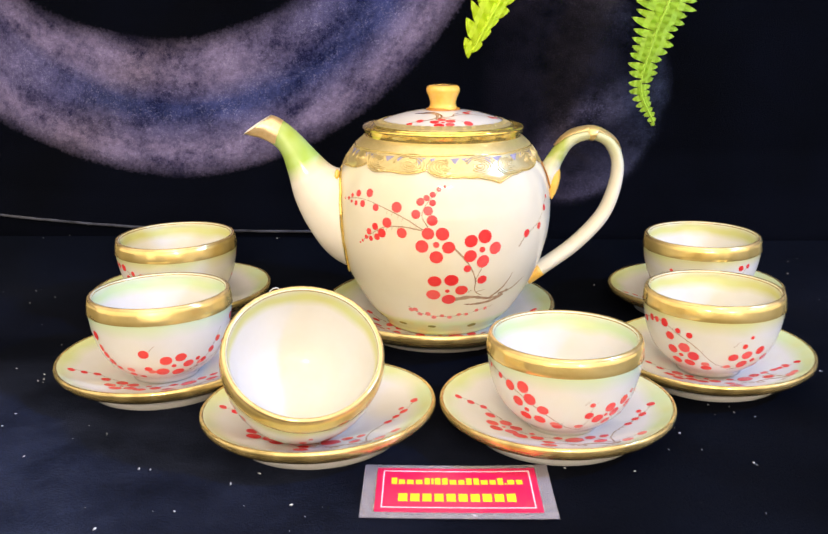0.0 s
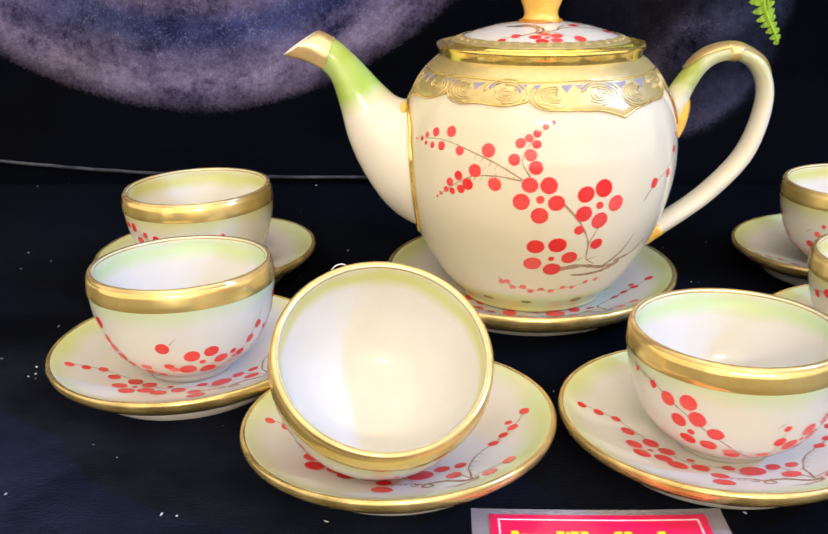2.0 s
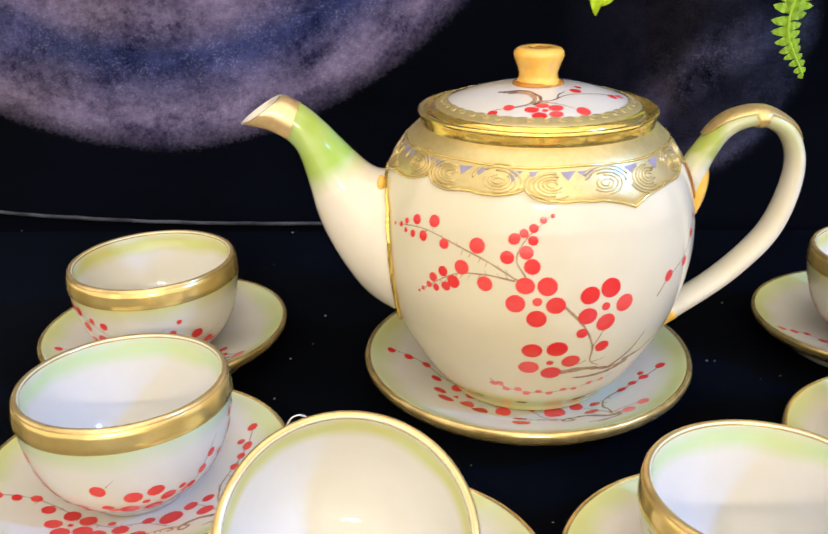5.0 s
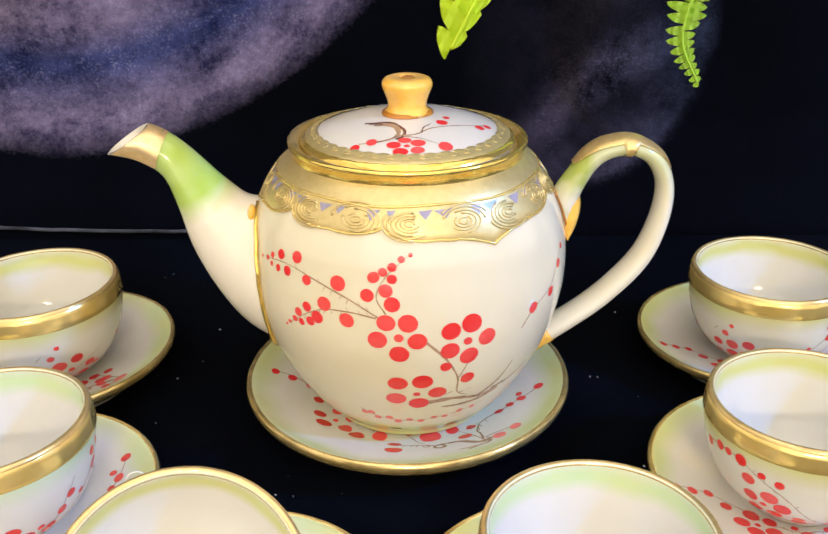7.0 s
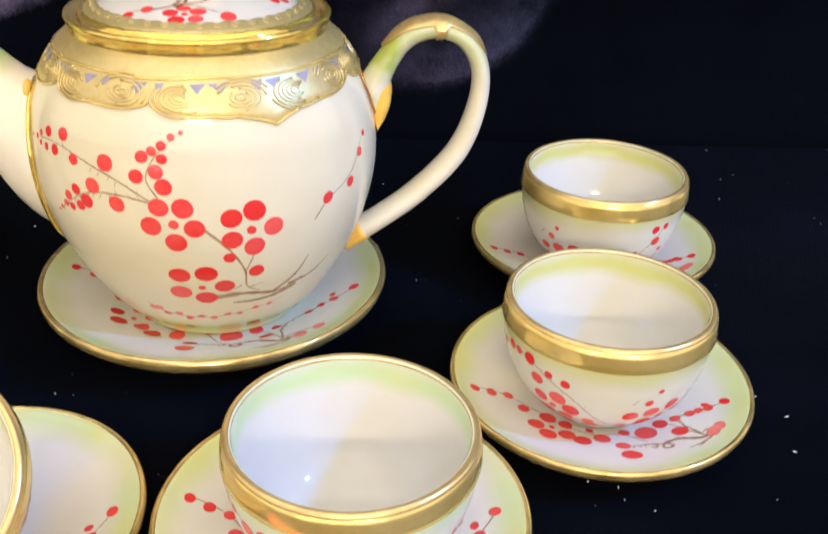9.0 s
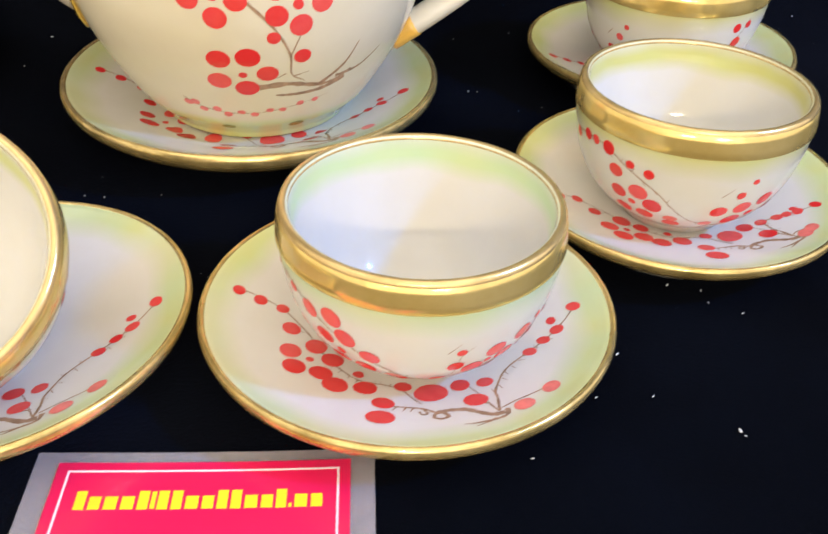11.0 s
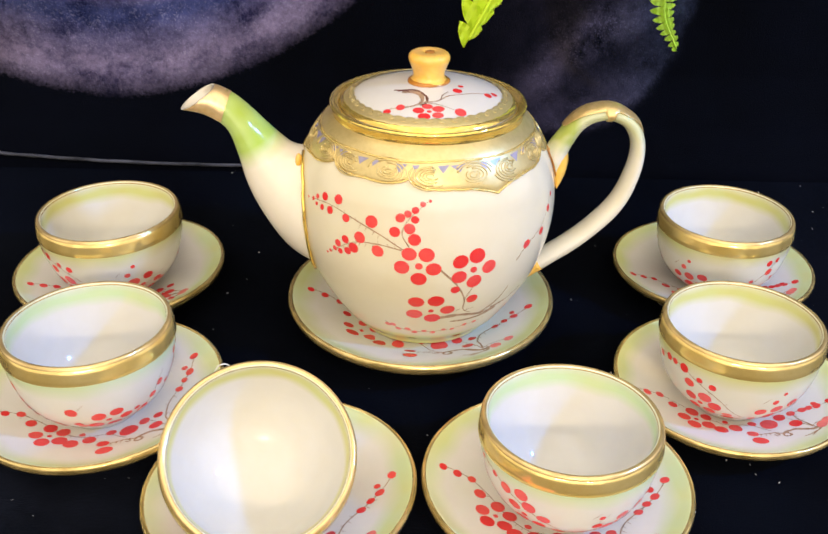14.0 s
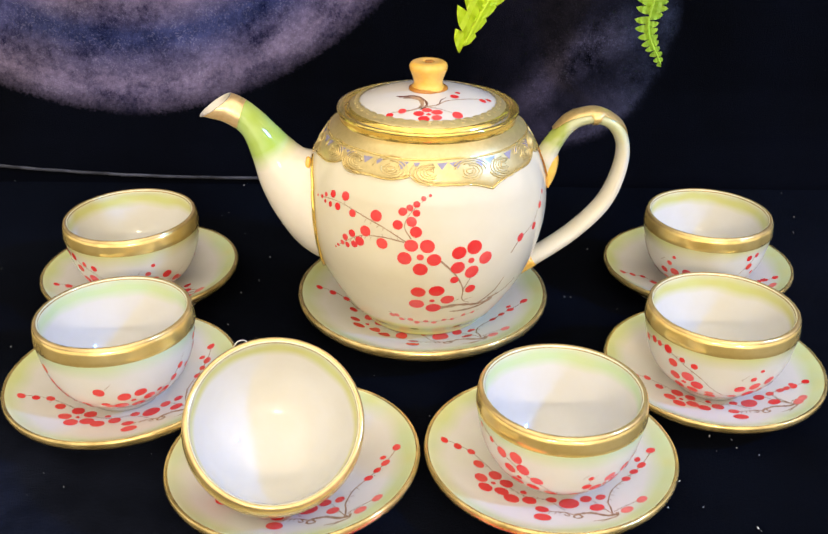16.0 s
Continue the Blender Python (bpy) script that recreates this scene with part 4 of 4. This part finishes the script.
ls.twig(brown, [(-44, q(0.020)), (-30, q(0.018)), (-14, q(0.0195)), (-8, q(0.026)), (-16, q(0.031)), (-34, q(0.036))], 0.0040, 0.15)
trunk = bmesh.new()
ls.twig(trunk, [(-50, q(0.0215)), (-36, q(0.0165)), (-18, q(0.0165)), (-4, q(0.0215)), (-3, q(0.0270)), (-9, q(0.0300))], 0.0016, 0.8)
ls.twig(trunk, [(-56, q(0.0220)), (-44, q(0.0185)), (-30, q(0.0195))], 0.0012, 0.5)
ls.twig(trunk, [(14, q(0.0250)), (20, q(0.0205)), (34, q(0.0180))], 0.0008, 0.5)
ls.twig(brown, [(-8, q(0.027)), (8, q(0.026)), (30, q(0.022)), (60, q(0.026)), (80, q(0.034))], 0.0010, 0.4)
ls.twig(brown, [(-6, q(0.027)), (10, q(0.029)), (22, q(0.034))], 0.0008)
ls.blossom(red, 0, q(0.0345), 0.0056, 0.0032, 0.5, 0.75)
for a, r, k in ((26, 0.0365, 0.0025), (-26, 0.0335, 0.0019), (-34, 0.0385, 0.0017), (50, 0.0195, 0.0021), (70, 0.018, 0.0013), (72, 0.033, 0.0018), (80, 0.0355, 0.0015)):
    ls.dot(red, a, q(r), k * 1.25)
dabs(red, RED, lid)
part("painted_branch", brown, TWIG, lid)
part("painted_branch", trunk, DARK_TWIG, lid)
KNOB = [(0.0108, 0.1460), (0.0106, 0.1474), (0.0091, 0.1488), (0.0086, 0.1506), (0.0090, 0.1530), (0.0101, 0.1560), (0.0110, 0.1582), (0.0112, 0.1600), (0.0105, 0.1616), (0.0085, 0.1627), (0.0040, 0.1627), (0.0014, 0.1618), (0.0, 0.1616)]
kn = [tuple(p) for p in spline(KNOB, 4)]
kn[-1] = (0.0, 0.1616)
knob = part("knob", lathe(kn, 64, 0.004, 1), AMBER, lid, "amber-glazed knob")
part("glaze_pool", lathe([(0.0100, 0.1468), (0.0114, 0.1462), (0.0111, 0.1474), (0.0099, 0.1482), (0.0094, 0.1482)], 48, 0.03, 4), POOL, knob, "brown glaze pooled round the knob's foot")
bm = bmesh.new()
bmesh.ops.create_uvsphere(bm, u_segments=14, v_segments=8, radius=1.0, matrix=Matrix.Translation((0.0006, 0.001, 0.1620)) @ Matrix.Diagonal((0.0032, 0.0036, 0.0008, 1)))
part("glaze_pool", bm, POOL, knob)

# spout: pairs of upper and lower outline points and the half width
O = Vector((0.0317, 0.5969, Z0))
SPOUT = [((-0.020, 0.1185), (-0.020, 0.0480), 0.0300), ((-0.035, 0.1195), (-0.036, 0.0535), 0.0275), ((-0.043, 0.1215), (-0.049, 0.0632), 0.0215), ((-0.051, 0.1288), (-0.061, 0.0810), 0.0160), ((-0.058, 0.1363), (-0.0685, 0.0985), 0.0130), ((-0.064, 0.1428), (-0.0722, 0.1150), 0.0112), ((-0.071, 0.1493), (-0.0768, 0.1305), 0.0096), ((-0.0765, 0.1533), (-0.0842, 0.1382), 0.0084)]


def spout_ring(u, l, half, grow=0.0, y_shift=0.0, n=28):
    (ux, uz), (lx, lz) = u, l
    cx, cz, hx, hz = (ux + lx) / 2, (uz + lz) / 2, (ux - lx) / 2, (uz - lz) / 2
    k = 1 + grow / math.hypot(hx, hz)
    return [Vector((cx + hx * k * math.cos(a), 0.5969 + y_shift + (half * 1.15 + grow) * math.sin(a), cz + hz * k * math.cos(a))) - O for a in np.linspace(0, 2 * math.pi, n, endpoint=False)]


rows = spline([(*u, *l, h) for u, l, h in SPOUT], 5)
spout = part("spout", loft([spout_ring(r[:2], r[2:4], r[4], 0, -0.004 * i / len(rows)) for i, r in enumerate(rows)]), PORCELAIN_SPOUT, pot, "curved white spout shading to green")
TIP = [((-0.0745, 0.1518), (-0.0800, 0.1358), 0.0091), ((-0.0785, 0.1540), (-0.0885, 0.1402), 0.0084), ((-0.0812, 0.1551), (-0.0955, 0.1422), 0.0086), ((-0.0832, 0.1553), (-0.1015, 0.1436), 0.0088)]
rows = spline([(*u, *l, h) for u, l, h in TIP], 4)
rings = [spout_ring(r[:2], r[2:4], r[4], 0.0003, -0.004) for r in rows]
def dip(ring, k):
    y0 = 0.5929 - O.y
    return [p + Vector((0, 0, 0.09 * k * (p.y - y0))) for p in ring]


rings = [dip(ring, (i / (len(rings) - 1)) ** 2) for i, ring in enumerate(rings)]
inside = [spout_ring(r[:2], r[2:4], r[4], -0.0009, -0.004) for r in rows[::-1][:9]]
inside = [dip(ring, (1 - i / (len(rings) - 1)) ** 2) for i, ring in enumerate(inside)]
part("spout_tip", loft(rings, False), GILT_TIP, spout, "gilded pouring lip")
lip = loft([rings[-1], *inside], False)
part("spout_throat", lip, PORCELAIN_LID, spout, "white glazed throat of the spout")
bm = bmesh.new()
seam = [(z + Z0, float(np.interp(z, (0.0400, 0.0462, 0.0567, 0.0700, 0.0839, 0.0969, 0.1040, 0.1080), (0.0185, 0.0249, 0.0302, 0.0334, 0.0327, 0.0281, 0.0190, 0.0080)))) for z in np.linspace(0.0400, 0.1080, 34)]
for sign in (-1, 1):
    line = []
    for z, half in seam:
        r = float(np.interp(z - Z0, s.p[:, 1], s.p[:, 0])) + 0.0004
        line.append(Vector((-math.sqrt(max(1e-6, r * r - half * half)), sign * half, z - Z0)))
    tube(bm, line, 0.0010, 6)
part("gold_seam", bm, GOLD_RING, spout, "gold line where the spout joins")
bm = bmesh.new()
bmesh.ops.create_uvsphere(bm, u_segments=16, v_segments=10, radius=1.0, matrix=Matrix.Translation(Vector((-0.0385, 0.5845, 0.1165)) - O) @ Matrix.Diagonal((0.0020, 0.0036, 0.0046, 1)))
part("amber_dab", bm, AMBER, spout, "amber glaze dab at the spout's root")

# handle: centre line in the pot's plane with its thickness
HANDLE = [(0.0975, 0.1040, 0.0120), (0.1010, 0.1130, 0.0142), (0.1036, 0.1212, 0.0130), (0.1080, 0.1295, 0.0112), (0.1135, 0.1375, 0.0104), (0.1210, 0.1425, 0.0102), (0.1315, 0.1438, 0.0098), (0.1420, 0.1383, 0.0092), (0.1482, 0.1255, 0.0088), (0.1472, 0.1080, 0.0095), (0.1398, 0.0882, 0.0104), (0.1232, 0.0690, 0.0106), (0.1050, 0.0545, 0.0108), (0.0930, 0.0468, 0.0115), (0.0830, 0.0410, 0.0130)]


def strap(nodes, steps, width, grow, n=20, lo=0.0, hi=2 * math.pi, close=True):
    line = spline(nodes, steps)
    out = []
    for i, (x, z, t) in enumerate(line):
        a, b = line[max(i - 1, 0)], line[min(i + 1, len(line) - 1)]
        d = Vector((b[0] - a[0], 0, b[1] - a[1])).normalized()
        side = Vector((-d.z, 0, d.x))
        angles = np.linspace(lo, hi, n, endpoint=not close)
        out.append([Vector((x + 0.001, 0.5975, z)) - O + side * math.cos(q) * (t / 2 + grow) + Vector((0, 1, 0)) * math.sin(q) * (width / 2 + grow) for q in angles])
    return out


handle = part("handle", loft(strap(HANDLE, 6, 0.0175, -0.0004)), PORCELAIN_HANDLE, pot, "looped strap handle tinted pale green")
# gold cap: broad over the crown, running out to points, with a waisted ring round the loop
line = spline([(0.1095, 0.1325, 0.0106), (0.1145, 0.1387, 0.0104), (0.1210, 0.1425, 0.0102), (0.1315, 0.1438, 0.0098), (0.1420, 0.1383, 0.0092), (0.1462, 0.1310, 0.0090)], 16)
rows = []
for i, (x, z, t) in enumerate(line):
    a, b = line[max(i - 1, 0)], line[min(i + 1, len(line) - 1)]
    d = Vector((b[0] - a[0], 0, b[1] - a[1])).normalized()
    side = Vector((-d.z, 0, d.x))
    f = i / (len(line) - 1)
    reach = min(3.0, 0.25 + 0.80 * math.sin(math.pi * f) ** 0.7 + 2.4 * max(0.0, min(1.0, (0.048 - abs(f - 0.57)) / 0.016)))
    rows.append([Vector((x + 0.001, 0.5975, z)) - O + side * math.cos(q) * (t / 2 + 0.0003) + Vector((0, 1, 0)) * math.sin(q) * (0.00875 + 0.0003) for q in np.linspace(-reach, reach, 25)])
part("gold_saddle", loft(rows, False), GILT_CAP, handle, "gilded cap on top of the handle")
LEAF = [(0.1035, 0.1245, 0.0090), (0.1032, 0.1205, 0.0130), (0.1038, 0.1150, 0.0134), (0.1043, 0.1085, 0.0108), (0.1046, 0.1038, 0.0065), (0.1044, 0.1002, 0.0010)]
part("amber_leaf", loft(strap(LEAF, 4, 0.0150, 0.0)), AMBER, handle, "amber leaf-shaped root of the handle")
bm = bmesh.new()
line = []
for z, half in zip(np.linspace(0.1020, 0.1262, 15) - Z0, np.interp(np.linspace(0, 1, 15), (0, 0.4, 0.8, 1), (0.0030, 0.0082, 0.0090, 0.0070))):
    r = float(np.interp(z, s.p[:, 1], s.p[:, 0])) + 0.0006
    line.append(Vector((math.sqrt(r * r - half * half), -half, z)))
tube(bm, line, 0.0006, 6)
part("glaze_seam", bm, POOL, handle, "brown glaze line where the handle joins")
part("amber_foot", loft(strap([(0.0990, 0.0505, 0.0112), (0.0940, 0.0472, 0.0116), (0.0890, 0.0440, 0.0122)], 3, 0.0178, 0.0)), AMBER, handle)

# ---- printed card ----
card = thing("advert_card", pose(0.0385, 0.3752, 0.0012, 0, 0, 0.8), "red printed card in clear plastic lying on the cloth", "card")


def plate(sx, sy, z, thick, bend=0.0, cx=0.0, cy=0.0):
    """A thin, slightly curled sheet."""
    nx, ny = max(2, int(sx / 0.004)), max(2, int(sy / 0.008))
    bm = bmesh.new()
    grids = []
    for h in (z, z + thick):
        g = []
        for j in range(ny + 1):
            y = cy + sy * (j / ny - 0.5)
            g.append([])
            for i in range(nx + 1):
                x = cx + sx * (i / nx - 0.5)
                u, v = x / 0.045, y / 0.025
                g[-1].append(bm.verts.new((x, y, h + bend * (u * u * (0.6 + 0.4 * v) if u > 0 else 0.4 * u * u))))
        grids.append(g)
    lo, hi = grids
    for j in range(ny):
        for i in range(nx):
            bm.faces.new((hi[j][i], hi[j][i + 1], hi[j + 1][i + 1], hi[j + 1][i]))
            bm.faces.new((lo[j][i], lo[j + 1][i], lo[j + 1][i + 1], lo[j][i + 1]))
    edge = [(0, i) for i in range(nx)] + [(j, nx) for j in range(ny)] + [(ny, i) for i in range(nx, 0, -1)] + [(j, 0) for j in range(ny, 0, -1)]
    for (j, i), (jj, ii) in zip(edge, edge[1:] + edge[:1]):
        bm.faces.new((lo[j][i], lo[jj][ii], hi[jj][ii], hi[j][i]))
    return bm


BEND = 0.0011
part("card_print", plate(0.0775, 0.0405, 0.0006, 0.0005, BEND, 0.0, 0.0004), CARD_RED, card, smooth=False)
for sx, sy, cx, cy in ((0.0715, 0.0006, 0, 0.0176), (0.0715, 0.0006, 0, -0.0166), (0.0006, 0.0342, -0.0355, 0.0005), (0.0006, 0.0342, 0.0355, 0.0005)):
    part("frame_line", plate(sx, sy, 0.0011, 0.0001, BEND, cx, cy), CARD_WHITE, card, smooth=False)
# two lines of unreadable lettering as bars: width, height and lift of each
UPPER = "hnmmhihhmnkhmnhdmn"
LOWER = "NNNNNNNNNN"
FORM = {"h": (0.9, 1.45, 0.2), "n": (1.0, 1.0, 0), "m": (1.1, 1.0, 0), "i": (0.4, 1.35, 0.2), "k": (0.9, 1.45, 0.2), "d": (0.3, 0.3, -0.35), "N": (1.0, 1.0, 0)}
for line, width, tall, cx, cy in ((UPPER, 0.0640, 0.0042, 0.0, 0.0070), (LOWER, 0.0565, 0.0070, -0.0004, -0.0076)):
    total = sum(FORM[c][0] for c in line)
    x = cx - width / 2
    for c in line:
        wide, high, lift = FORM[c]
        pitch = width * wide / total
        part("writing_bar", plate(pitch * 0.76, tall * high, 0.0011, 0.0001, BEND, x + pitch / 2, cy + lift * tall), CARD_YELLOW, card, smooth=False)
        x += pitch
part("plastic_sleeve", plate(0.0905, 0.0495, 0.0003, 0.0003, BEND), LAMINATE, card, "clear glossy plastic sleeve", smooth=False)

# ---- fern fronds ----


def frond(name, line, half, material, label, seed, taper, face, broad, rise_up, hook, step, right, start=0.13, blunt=2.2):
    """half: longest leaflet; taper: its way to full length; rise_up, hook: slant and curl of the leaflets towards the stem; right: share of the length on the other side."""
    random.seed(seed)
    t = tagged(new(name), label, "fern", "fern fronds")
    stem = [Vector(p) for p in spline(line, 16)]
    bm = bmesh.new()
    tube(bm, stem, 0.0011, 6, 0.5)
    part("stem", bm, material, t)
    bm = bmesh.new()
    gone, nextleaf, count = 0.0, 0.0008, 0
    f = Vector(face).normalized()
    for a, b in zip(stem[::-1], stem[::-1][1:]):
        d = b - a
        while nextleaf < gone + d.length:
            along = d.normalized()
            side = along.cross(f).normalized()
            k = min(1.0, start + nextleaf / taper)
            for sg in (-1, 1):
                share = right if sg > 0 else 1.0
                length = half * k * share * random.uniform(0.86, 1.08)
                wide = broad * min(1.0, 0.42 + 0.9 * k) * random.uniform(0.92, 1.08)
                p = a + d * ((nextleaf - gone) / d.length) + along * (random.uniform(-0.0006, 0.0006) + 0.4 * step * (sg > 0))
                slant, droop = rise_up * random.uniform(0.8, 1.2), random.uniform(0.10, 0.26)
                rows = []
                for q in range(10):
                    u = q / 9
                    c = p + side * sg * length * u + along * length * (slant * u + hook * u * u) - f * (droop * length * u * u)
                    # full and rounded towards the tip of the frond, nearly straight towards the stem
                    low = wide * (1 - u**3.2) ** 0.75 * (1 + 0.05 * math.sin(9 * u + count))
                    high = wide * 0.85 * (1 - u**blunt) ** 0.85
                    rows.append((bm.verts.new(c - along * low), bm.verts.new(c - along * 0.1 * low - f * 0.0005 * (1 - u)), bm.verts.new(c + along * high)))
                for lo, hi in zip(rows, rows[1:]):
                    bm.faces.new((lo[0], lo[1], hi[1], hi[0]))
                    bm.faces.new((lo[1], lo[2], hi[2], hi[1]))
                count += 1
            nextleaf += step * (0.55 + 0.45 * min(1.0, 2 * k))
        gone += d.length
    bmesh.ops.solidify(bm, geom=bm.faces[:], thickness=0.0003)
    dabs(bm, material, t, "leaflet")
    return t


frond("fern_frond", [(0.16, 0.815, 0.52), (0.145, 0.74, 0.45), (0.112, 0.62, 0.33), (0.080, 0.558, 0.253), (0.0605, 0.543, 0.222), (0.0480, 0.540, 0.1985)], 0.0165, FROND_LIT, "bright yellow-green fern frond hanging into view", 3, 0.045, (0.30, -0.95, 0.1), 0.0058, 0.42, 0.16, 0.0080, 0.50, 0.50, 1.3)
frond("fern_frond", [(0.29, 0.812, 0.50), (0.262, 0.79, 0.38), (0.222, 0.765, 0.25), (0.205, 0.763, 0.200), (0.197, 0.764, 0.160), (0.2105, 0.766, 0.130)], 0.0255, FROND, "green fern frond with rows of leaflets hanging down", 4, 0.115, (0, -1, 0), 0.0041, 0.02, 0.02, 0.0066, 0.90)

# ---- lint and threads ----
random.seed(8)
bm = bmesh.new()
spots = [(-0.121, 0.396), (0.282, 0.521), (-0.151, 0.435), (-0.242, 0.527), (-0.212, 0.459), (0.191, 0.408), (0.150, 0.423), (0.190, 0.410), (-0.039, 0.363), (0.323, 0.735), (-0.319, 0.76)]
spots += [(-0.115, 0.395), (-0.092, 0.356), (0.234, 0.79), (0.31, 0.785), (0.32, 0.759), (0.317, 0.717)]
named = len(spots)
for i in range(420):
    spots.append((random.uniform(-0.5, 0.55), random.uniform(0.30, 0.79)))
for k, (x, y) in enumerate(spots):
    size = random.uniform(0.0003, 0.0008) if k < named else 0.00013 + 0.0005 * random.random() ** 3
    m = Matrix.Translation((x, y, rise(x, y) + size * 0.3)) @ pose(0, 0, 0, random.uniform(0, 90), 0, random.uniform(0, 180)) @ Matrix.Diagonal((size * random.uniform(1, 2.4), size * 0.7, size * 0.5, 1))
    bmesh.ops.create_icosphere(bm, subdivisions=1, radius=1.0, matrix=m)
tagged(part("lint", bm, LINT), "white specks of lint on the black cloth", "lint", kind="stuff")

bm = bmesh.new()
tube(bm, spline([(-0.0625, 0.4475, 0.0745), (-0.0600, 0.4470, 0.0790), (-0.0565, 0.4470, 0.0800), (-0.0540, 0.4468, 0.0775), (-0.0555, 0.4462, 0.0752)], 6), 0.00025, 5)
tagged(part("thread", bm, LINT), "tiny pale thread curled on the tipped cup's lip", "thread")
bm = bmesh.new()
tube(bm, spline([(0.270, 0.745, 0.024), (0.272, 0.738, 0.020), (0.280, 0.735, 0.0185), (0.287, 0.745, 0.0235), (0.286, 0.752, 0.0265)], 6), 0.00022, 5)
tagged(part("thread", bm, LINT), "fine pale thread lying on the black cloth", "thread")
